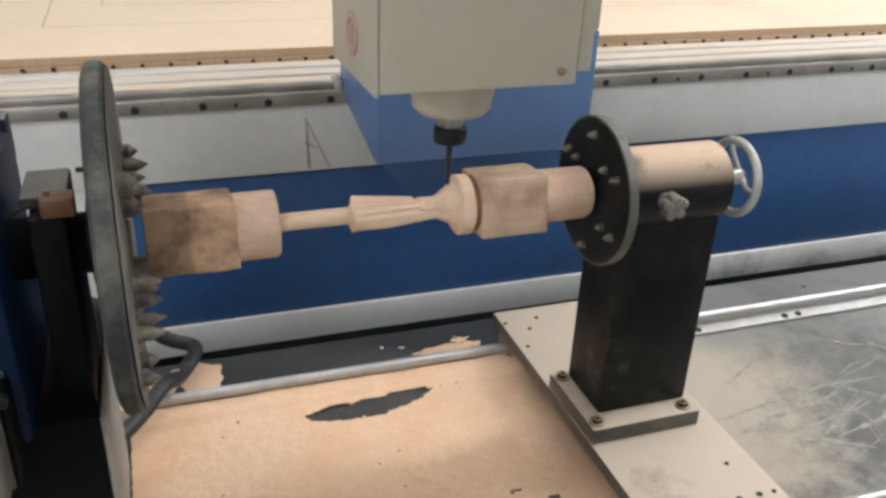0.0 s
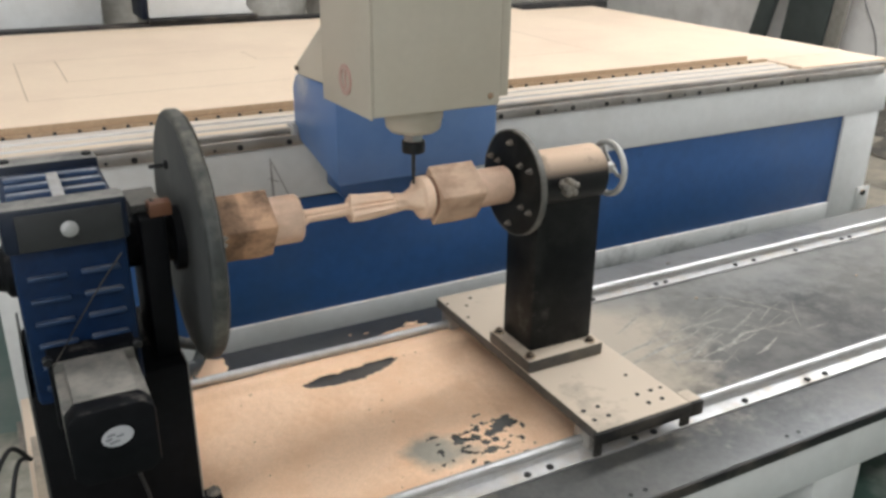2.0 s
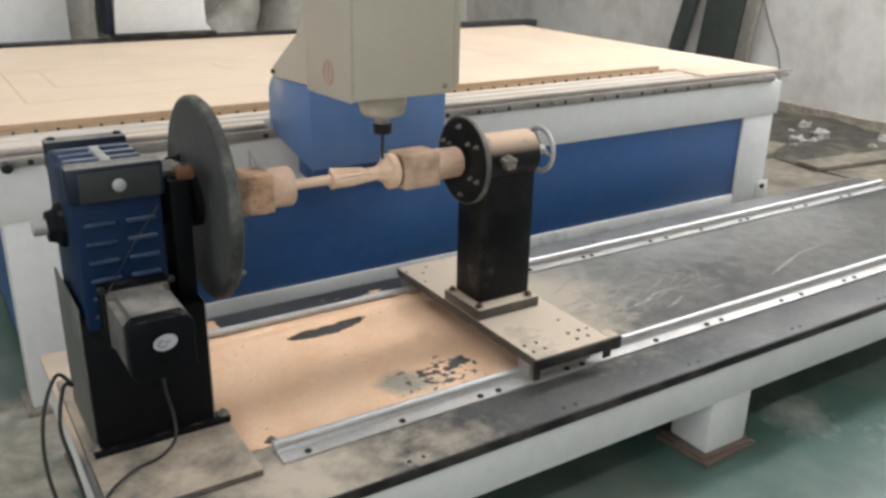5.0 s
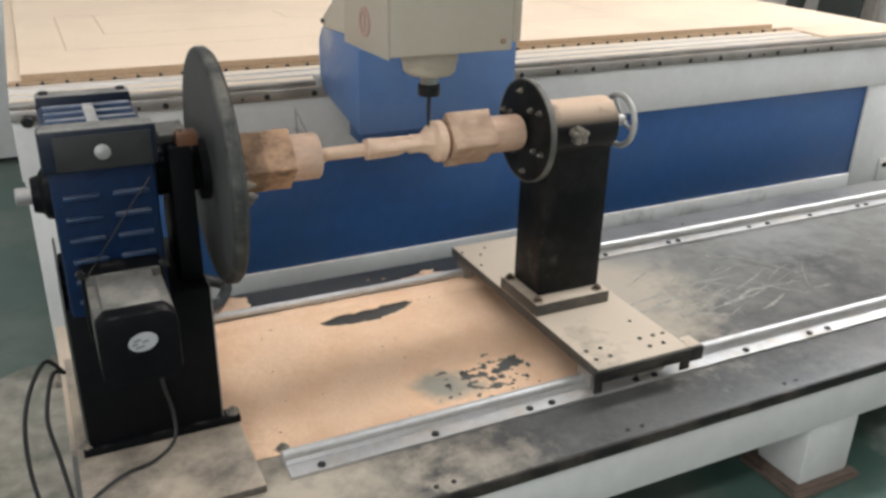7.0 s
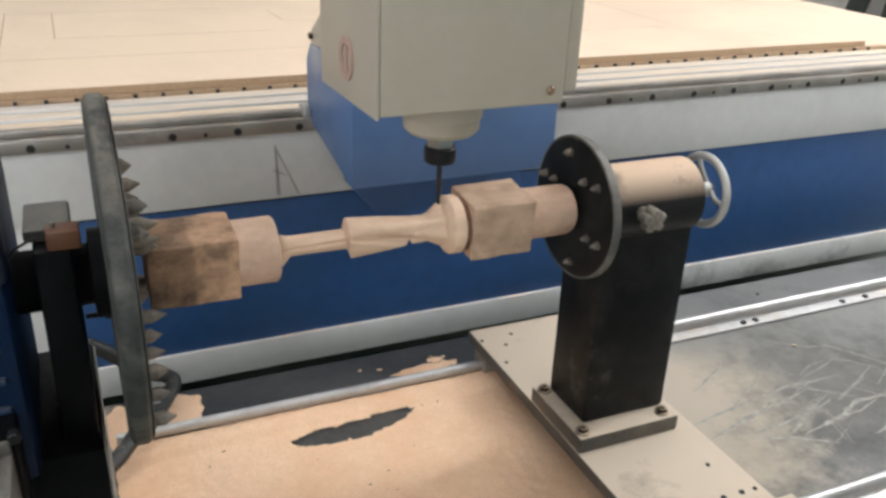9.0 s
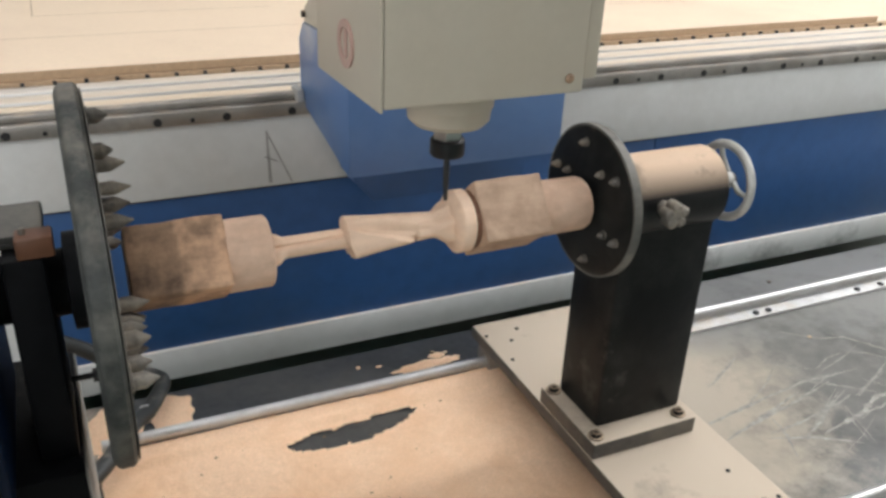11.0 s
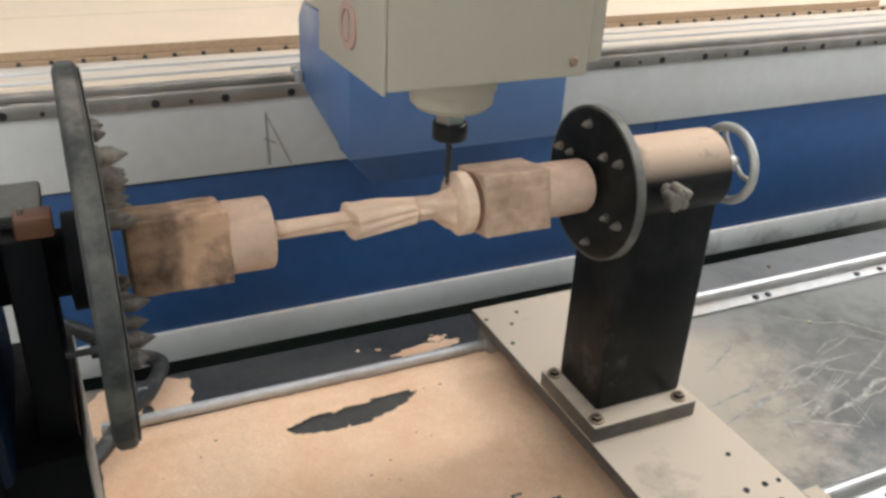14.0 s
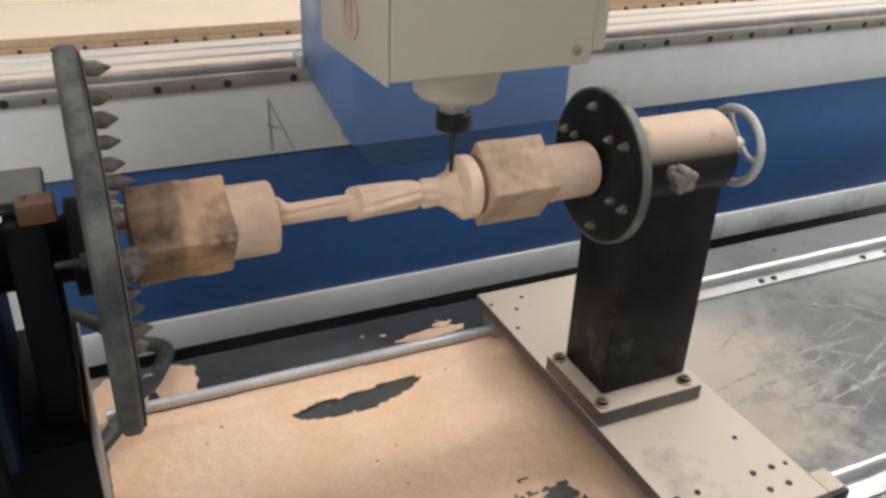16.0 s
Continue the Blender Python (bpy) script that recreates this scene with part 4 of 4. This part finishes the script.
# ---- sawdust and small things ----
def sawdust():
    """Loose sheet of sawdust between the rails, with bare patches."""
    b = bmesh.new()
    x0, x1, y0, y1, s = -0.103, 0.68, 0.797, 1.336, 0.005
    nx, ny = int((x1 - x0) / s), int((y1 - y0) / s)
    keep = {}
    for i in range(nx + 1):
        for j in range(ny + 1):
            keep[i, j] = (x0 + i * s, y0 + j * s)
    verts = {}

    def bare(x, y):
        w = noise.noise(Vector((x * 28, y * 28, 0))) * 0.5 + noise.noise(Vector((x * 90, y * 90, 3))) * 0.25
        u = (x - 0.32) / 0.125
        c = 1.262 - 0.012 * math.cos(u * 1.6) + 0.012 * u
        if abs(u) < 1 and abs(y - c) < 0.027 * (1 - u * u) ** 0.6 * (1 + 0.7 * w):
            return True
        d = math.hypot((x - 0.455) / 0.120, (y - 0.885) / 0.082)
        if d < 1.1 and noise.noise(Vector((x * 40, y * 55, 9))) + 0.35 * noise.noise(Vector((x * 110, y * 110, 4))) > 0.09 + 0.45 * (d - 0.35):
            return True
        if math.hypot((x - 0.53) / 0.03, (y - 0.915) / 0.018) < 1 + 0.8 * w:
            return True
        edge = min(y - y0, y1 - y, x1 - x + 0.02)
        return edge < 0.010 * (0.5 + w) if y < 1.2 else edge < 0.003 * (0.3 + 2.2 * w)

    for i in range(nx):
        for j in range(ny):
            cx, cy = x0 + (i + 0.5) * s, y0 + (j + 0.5) * s
            if bare(cx, cy):
                continue
            q = []
            for k in ((i, j), (i + 1, j), (i + 1, j + 1), (i, j + 1)):
                if k not in verts:
                    px, py = keep[k]
                    h = 0.0030 + 0.0018 * noise.noise(Vector((px * 9, py * 9, 1))) + 0.0012 * noise.noise(Vector((px * 60, py * 60, 2)))
                    if py > 1.280:
                        h += 0.0125 * min(1.0, (py - 1.280) / 0.020)
                    verts[k] = b.verts.new((px + noise.noise(Vector((px * 150, py * 150, 5))) * 0.002, py + noise.noise(Vector((px * 150, py * 150, 7))) * 0.002, BED + max(0.0012, h)))
                q.append(verts[k])
            b.faces.new(q)
    return b


tagged(part("sawdust", sawdust(), M["saw"], angle=80), "pale sawdust lying on the rotary bed with bare patches", "sawdust", kind="stuff")


def drift(cx, cy, rx, ry, h, seed, z=BED):
    b = bmesh.new()
    n = 36
    mid = b.verts.new((cx, cy, z + h))
    last = None
    rings = []
    for k in (0.5, 1.0):
        ring = []
        for i in range(n):
            a = 2 * math.pi * i / n
            w = 1 + 0.45 * noise.noise(Vector((math.cos(a) * 1.7 + seed, math.sin(a) * 1.7, k)))
            ring.append(b.verts.new((cx + rx * k * w * math.cos(a), cy + ry * k * w * math.sin(a), z + (h * 0.7 if k < 1 else 0.0008))))
        rings.append(ring)
    for i in range(n):
        j = (i + 1) % n
        b.faces.new((mid, rings[0][i], rings[0][j]))
        b.faces.new((rings[0][i], rings[1][i], rings[1][j], rings[0][j]))
    return b


for cx, cy, rx, ry, h, sd in ((0.030, 1.425, 0.042, 0.060, 0.006, 9), (-0.07, 1.40, 0.05, 0.07, 0.006, 41), (0.51, 1.40, 0.06, 0.016, 0.004, 13), (0.555, 1.425, 0.018, 0.010, 0.003, 17), (0.575, 1.405, 0.020, 0.012, 0.003, 21), (0.43, 1.43, 0.006, 0.004, 0.002, 25), (0.39, 1.44, 0.004, 0.004, 0.002, 29)):
    tagged(part("sawdust_drift", drift(cx, cy, rx, ry, h, sd), M["saw"]), "small drift of sawdust on the bed", "sawdust", kind="stuff")

hose = thing("cable_hose", (0.05, 1.33, BED + 0.015), "grey corrugated cable hose lying on the bed", "hose")
part("hose", tube([(-0.16, 1.50, 0.475), (-0.098, 1.50, 0.438), (-0.030, 1.50, 0.376), (0.008, 1.498, 0.358), (0.022, 1.486, 0.353), (0.018, 1.464, 0.350), (-0.010, 1.405, 0.350), (-0.034, 1.360, 0.366), (-0.050, 1.335, 0.369), (-0.080, 1.295, 0.356), (-0.113, 1.258, 0.349), (-0.140, 1.235, 0.349)], 0.0142, 12), M["hose"], hose)
part("clip", rod("x", (0, 1.395, 0.350), 0.017, -0.026, -0.010, 0.002, 16), M["alu"], hose, "bright hose clip")
cab = thing("motor_cable", (-0.3, 0.72, 0.34), "thin black motor cables", "cable")
part("cable", tube([(-0.218, 0.80, 0.604), (-0.214, 0.885, 0.53), (-0.210, 0.902, 0.46), (-0.199, 0.904, 0.40), (-0.204, 0.885, 0.352), (-0.245, 0.855, 0.3385), (-0.30, 0.835, 0.3385), (-0.36, 0.783, 0.3385), (-0.405, 0.74, 0.30), (-0.42, 0.70, 0.18)], 0.0035, 8), M["rubber"], cab)
part("cable", tube([(-0.37, 1.02, 0.46), (-0.40, 1.0, 0.50), (-0.44, 0.95, 0.44), (-0.45, 0.92, 0.33), (-0.43, 0.86, 0.2), (-0.41, 0.80, 0.06), (-0.42, 0.70, 0.005)], 0.004, 8), M["rubber"], cab)
part("cable", tube([(-0.37, 1.03, 0.455), (-0.39, 1.0, 0.47), (-0.41, 0.97, 0.40), (-0.40, 0.94, 0.32), (-0.39, 0.9, 0.22), (-0.40, 0.88, 0.1)], 0.004, 8), M["rubber"], cab)
part("cable", tube([(-0.312, 0.842, 0.718), (-0.298, 0.848, 0.735), (-0.24, 0.884, 0.80), (-0.19, 0.8885, 0.862)], 0.0012, 8), M["edge"], cab, "thin dark wire")

# ---- behind the table ----
tarp_bm = bmesh.new()
nx, nz = 200, 60
grid = []
for i in range(nx + 1):
    col = []
    for j in range(nz + 1):
        u, v = i / nx, j / nz
        x = -1.4 + 4.4 * u
        h = 1.35 + 0.12 * noise.noise(Vector((x * 1.3, 0, 2)))
        w = noise.noise(Vector((x * 1.1, v * 1.4, 4)))
        f = 0.24 * (1 - abs(math.sin(x * 3.6 + v * 2.6 + w * 3.2))) ** 2 + 0.11 * (1 - abs(math.sin(x * 7.0 - v * 5.5 + w * 5.0))) ** 3 + 0.06 * noise.noise(Vector((x * 5, v * 3, 1)))
        col.append(tarp_bm.verts.new((x, 4.45 + f + 0.35 * v * v, 0.02 + h * v)))
    grid.append(col)
for i in range(nx):
    for j in range(nz):
        tarp_bm.faces.new((grid[i][j], grid[i + 1][j], grid[i + 1][j + 1], grid[i][j + 1]))
tarp = part("tarpaulin", tarp_bm, M["tarp"], angle=80)
tarp.modifiers.new("thickness", "SOLIDIFY").thickness = 0.01
tagged(tarp, "crumpled grey tarpaulin hanging over stacked goods", "tarpaulin")

ub = thing("gantry_far_upright", (0.6, 3.85, 0.80), "white sheet metal gantry upright with a dark side", "machine part")
part("cover", prism([(0.37, 0.848), (0.85, 0.848), (0.82, 0.88), (0.79, 1.7), (0.42, 1.7)], "y", 3.73, 4.02, 0.006), M["white"], ub)
part("beam", box(0.30, 0.90, 3.701, 3.98, 0.70, 0.80, 0.004), M["white"], ub)
part("foot", box(0.36, 0.86, 3.695, 4.04, 0.827, 0.848, 0.003), M["edge"], ub)
part("side", box(0.342, 0.37, 3.75, 4.0, 0.84, 1.7, 0.004), M["flange"], ub)
cabn = thing("control_cabinet", (-0.6, 4.1, 0), "white steel control cabinet", "cabinet")
part("body", box(-1.25, 0.20, 3.95, 4.25, 0.02, 1.7, 0.006), M["white"], cabn)
part("foot", box(-1.2, 0.15, 3.98, 4.22, 0.0, 0.02), M["black_plain"], cabn)

post = thing("leaning_channel", (5.3, 4.95, 0), "dark steel channel leaning against the wall", "steel section")
pb = bmesh.new()
lean = Matrix.Translation((5.42, 4.89, 0.012)) @ Matrix.Rotation(radians(11), 4, "X") @ Matrix.Rotation(radians(4), 4, "Y")
box(-0.012, 0.012, -0.07, 0.07, 0, 2.3, 0.003, pb, lean)
box(0.012, 0.05, -0.07, -0.058, 0, 2.3, 0.003, pb, lean)
box(0.012, 0.05, 0.058, 0.07, 0, 2.3, 0.003, pb, lean)
part("channel", pb, M["dark_steel"], post)
door = thing("leaning_sheet", (5.4, 4.3, 0), "dark green steel sheet leaning against the wall", "steel sheet")
part("sheet", box(-0.012, 0.012, -0.20, 0.20, 0, 2.3, 0.003, m=Matrix.Translation((5.44, 4.40, 0.008)) @ Matrix.Rotation(radians(4), 4, "X") @ Matrix.Rotation(radians(3), 4, "Y")), M["dark_steel"], door)
part("edge_strip", box(-0.02, 0.02, -0.06, 0.06, 0, 2.3, 0.004, m=Matrix.Translation((5.46, 4.13, 0.008)) @ Matrix.Rotation(radians(4), 4, "X") @ Matrix.Rotation(radians(3), 4, "Y")), M["tarp"], door)
wire = thing("wall_cable", (5.59, 3.9, 0.3), "thin dark cable hanging down the wall", "cable")
part("cable", tube([(5.594, 4.30, 1.9), (5.594, 4.24, 1.2), (5.594, 4.10, 0.95), (5.592, 3.95, 0.65), (5.59, 3.82, 0.42), (5.58, 3.76, 0.12), (5.5, 3.74, 0.03)], 0.0035, 8), M["rubber"], wire)
# uneven strip of boxes added for the wall's brown stained plaster foot
kb2 = bmesh.new()
for i in range(60):
    y = -1.0 + i * 0.14
    box(5.6 - 0.012 - 0.02 * abs(noise.noise(Vector((i * 0.7, 0, 0)))), 5.6, y, y + 0.139, 0, 0.07 + 0.05 * noise.noise(Vector((i * 0.55, 3, 0))), 0.004, kb2, seg=1)
tagged(part("baseboard", kb2, M["stained_plaster"]), "added uneven strip for the brown stained plaster at the wall's foot", "wall base", kind="structure")
for i, (cx, cy, rx, ry) in enumerate(((5.1, 3.3, 0.65, 0.7), (5.1, 2.1, 0.6, 0.9), (4.45, 3.9, 0.7, 0.5), (5.15, 4.7, 0.5, 0.8), (4.5, 2.7, 0.4, 0.25))):
    tagged(part("dirt_heap", drift(cx, cy, rx, ry, 0.03, 20 + i * 3, z=0.012), M["dirt"]), "black dirt spread along the foot of the wall", "dirt", kind="stuff")
for i, (x0, y0, an, ln) in enumerate(((4.0, 2.75, 20, 0.9), (4.5, 2.35, -8, 0.8), (3.9, 3.4, 32, 0.7))):
    pl = thing("loose_plank", (x0, y0, 0.02), "grey weathered plank lying on the floor", "plank", "loose planks")
    part("board", box(-ln / 2, ln / 2, -0.09, 0.09, 0.008, 0.034, 0.004, m=Matrix.Translation((x0, y0, 0.006)) @ Matrix.Rotation(radians(an), 4, "Z")), M["concrete"], pl)


def smear(points, width, seed):
    """A thin streak of trampled dust."""
    b = bmesh.new()
    pts = [Vector((x, y, BED + 0.0006 + seed * 0.00006)) for x, y in points]
    fine = []
    for p, q in zip(pts, pts[1:]):
        for k in range(14):
            fine.append(p.lerp(q, k / 14))
    prev = None
    for k, p in enumerate(fine):
        d = (fine[min(k + 1, len(fine) - 1)] - fine[max(k - 1, 0)]).normalized()
        n = Vector((-d.y, d.x, 0))
        taper = math.sin(math.pi * (k + 0.4) / len(fine)) ** 0.6
        w0 = width * taper * (0.35 + abs(noise.noise(Vector((k * 0.37, seed, 0)))) * 1.6)
        w1 = width * taper * (0.35 + abs(noise.noise(Vector((k * 0.41, seed, 5)))) * 1.6)
        pair = (b.verts.new(p + n * w0), b.verts.new(p - n * w1))
        if prev:
            b.faces.new((prev[0], pair[0], pair[1], prev[1]))
        prev = pair
    return b


for i, (pts, w) in enumerate(((((0.90, 1.03), (1.05, 1.055), (1.20, 1.075), (1.36, 1.07)), 0.006), (((0.93, 0.985), (1.06, 1.02), (1.18, 1.055)), 0.005), (((0.99, 1.0), (1.12, 1.025), (1.27, 1.06)), 0.004), (((1.005, 0.965), (1.10, 0.93), (1.17, 0.885)), 0.005), (((1.02, 0.90), (1.05, 0.96), (1.06, 1.01)), 0.004), (((1.12, 0.935), (1.24, 0.955), (1.31, 0.985), (1.5, 0.97)), 0.007), (((1.40, 1.20), (1.47, 1.10), (1.52, 1.0)), 0.005), (((1.30, 1.24), (1.36, 1.19), (1.42, 1.17)), 0.005), (((1.75, 0.9), (2.0, 0.98), (2.2, 1.0)), 0.006))):
    tagged(part("dust_streak", smear(pts, w * 1.0, i * 2.3), M["smear"], smooth=False), "pale streak of trampled dust on the bed", "dust", kind="stuff")
random.seed(23)
streaks = bmesh.new()
for i in range(30):
    cx, cy = random.gauss(1.24, 0.13), random.gauss(1.02, 0.085)
    an, ln = random.choice((0.22, 0.35, 0.5, -0.75, 1.2)) + random.uniform(-0.18, 0.18), random.uniform(0.05, 0.20)
    ux, uy = ln * math.cos(an) / 2, ln * math.sin(an) / 2
    bend = random.uniform(-0.012, 0.012)
    bit = smear(((cx - ux, cy - uy), (cx + bend * uy / ln, cy + bend), (cx + ux, cy + uy)), random.uniform(0.0010, 0.0042), 3 + i * 0.11)
    join(bit, streaks)
for i in range(14):
    cx, cy, an, ln = random.uniform(1.5, 2.4), random.uniform(0.85, 1.25), random.uniform(-0.6, 0.9), random.uniform(0.06, 0.22)
    ux, uy = ln * math.cos(an) / 2, ln * math.sin(an) / 2
    join(smear(((cx - ux, cy - uy), (cx, cy + 0.006), (cx + ux, cy + uy)), random.uniform(0.0008, 0.002), 9 + i * 0.11), streaks)
tagged(part("dust_streak", streaks, M["smear"], smooth=False), "fine pale scuff lines on the dark bed", "dust", kind="stuff")
crumbs = bmesh.new()
for i in range(46):
    near = random.random()
    if near < 0.45:
        x, y = random.uniform(-0.07, 0.58), 0.812 + abs(random.gauss(0, 0.02))
    elif near < 0.7:
        x, y = random.uniform(-0.08, 0.56), 1.295 - abs(random.gauss(0, 0.02))
    else:
        x, y = random.uniform(-0.06, 0.56), random.uniform(0.83, 1.29)
    sz = random.uniform(0.0008, 0.0021)
    bit = bmesh.new()
    bmesh.ops.create_icosphere(bit, subdivisions=1, radius=sz)
    join(bit, crumbs, Matrix.Translation((x, y, BED + 0.0035 + sz * 0.4)) @ Matrix.Diagonal((random.uniform(0.8, 2.2), 1, 0.6, 1)))
tagged(part("wood_crumb", crumbs, M["crumb"]), "small brown crumbs scattered over the sawdust", "crumbs", kind="stuff")
for i in range(7):
    for dx in (0, 0.035):
        part("screw", rod("z", (0.2 + i * 0.42 + dx, 0.603, 0), 0.005, BED - 0.002, BED + 0.0012, 0, 10), M["dark_hole"], bed)
for sx, sy in ((1.35, 1.20), (1.9, 1.1), (0.55, 1.44), (0.575, 1.43), (1.45, 1.43)):
    part("screw", rod("z", (sx, sy, 0), 0.005, BED - 0.002, BED + 0.002, 0.0005, 10), M["black"], bed)
for sx, sy in ((-0.02, 0.818),):
    hex_bolt("bolt", bed, (sx, sy, BED + 0.002))
random.seed(11)
LUMPS = [(4.60, 2.84, 0.055), (4.87, 2.85, 0.060), (4.72, 2.80, 0.03), (4.48, 2.78, 0.035), (5.05, 3.1, 0.05), (5.2, 2.55, 0.06), (4.95, 2.5, 0.03)]
LUMPS += [(4.4 + random.uniform(0, 1.0), 2.3 + random.uniform(0, 1.8), random.uniform(0.012, 0.03)) for k in range(10)]
for i, (x, y, sz) in enumerate(LUMPS):
    b = bmesh.new()
    bmesh.ops.create_icosphere(b, subdivisions=2, radius=sz)
    for v in b.verts:
        d = v.co.normalized()
        v.co *= 1 + 0.9 * noise.noise(d * 1.6 + Vector((i * 3.1, 0, 0))) + 0.35 * noise.noise(d * 5 + Vector((0, i * 2.7, 0)))
        v.co.z *= 0.55
    lo = min(v.co.z for v in b.verts)
    bmesh.ops.translate(b, verts=b.verts, vec=(x, y, 0.012 - lo))
    tagged(part("rubble_lump", b, M["lump"], angle=12), "pale lump of broken plaster on the floor", "rubble", "rubble")
for cx, cy, rx, ry, sd in ((-0.55, 1.55, 0.34, 0.33, 31), (-0.8, 1.0, 0.5, 0.5, 37), (3.2, 1.9, 0.5, 0.4, 53)):
    tagged(part("bare_patch", drift(cx, cy, rx, ry, 0.0012, sd, z=0.0), M["floor_bare"]), "bare worn patch in the green floor paint", "floor patch", kind="structure")


# ---- what moves ----
def motions():
    rows = []
    for t, a in ((0.0, 54.0), (1.0, 32.7), (2.0, 11.4), (2.5, 1.0), (2.7, -1.0), (2.9, 1.5), (3.5, 14.5), (6.0, 67.5), (8.0, 110.0), (10.0, 152.0), (11.0, 173.0), (12.5, 203.0), (14.5, 247.0), (16.0, 278.5)):
        rows.append((t, a))
    walk(work, [(t, pose(0.25, AX, AZ, -a)) for t, a in rows])
    fx, fy, fz = face.location
    walk(face, [(t, pose(fx, fy, fz, 45 - a)) for t, a in rows])
    walk(head, [(t, pose(0.371, AX, 1.014 + d)) for t, d in ((0.0, 0.0), (3.5, 0.0), (6.0, 0.001), (7.5, 0.003), (8.5, 0.003), (11.0, 0.002), (11.5, 0.002), (12.0, 0.008), (12.5, 0.010), (13.0, 0.007), (13.5, 0.003), (14.0, -0.001), (14.5, -0.008), (15.0, -0.010), (16.0, -0.010))])
    dx, dy, dz = disc.location
    walk(disc, [(t, pose(dx, dy, dz, -a)) for t, a in ((0.0, 0.0), (3.5, 0.0), (6.0, 6.0), (8.5, 8.0), (16.0, 8.0))])


motions()
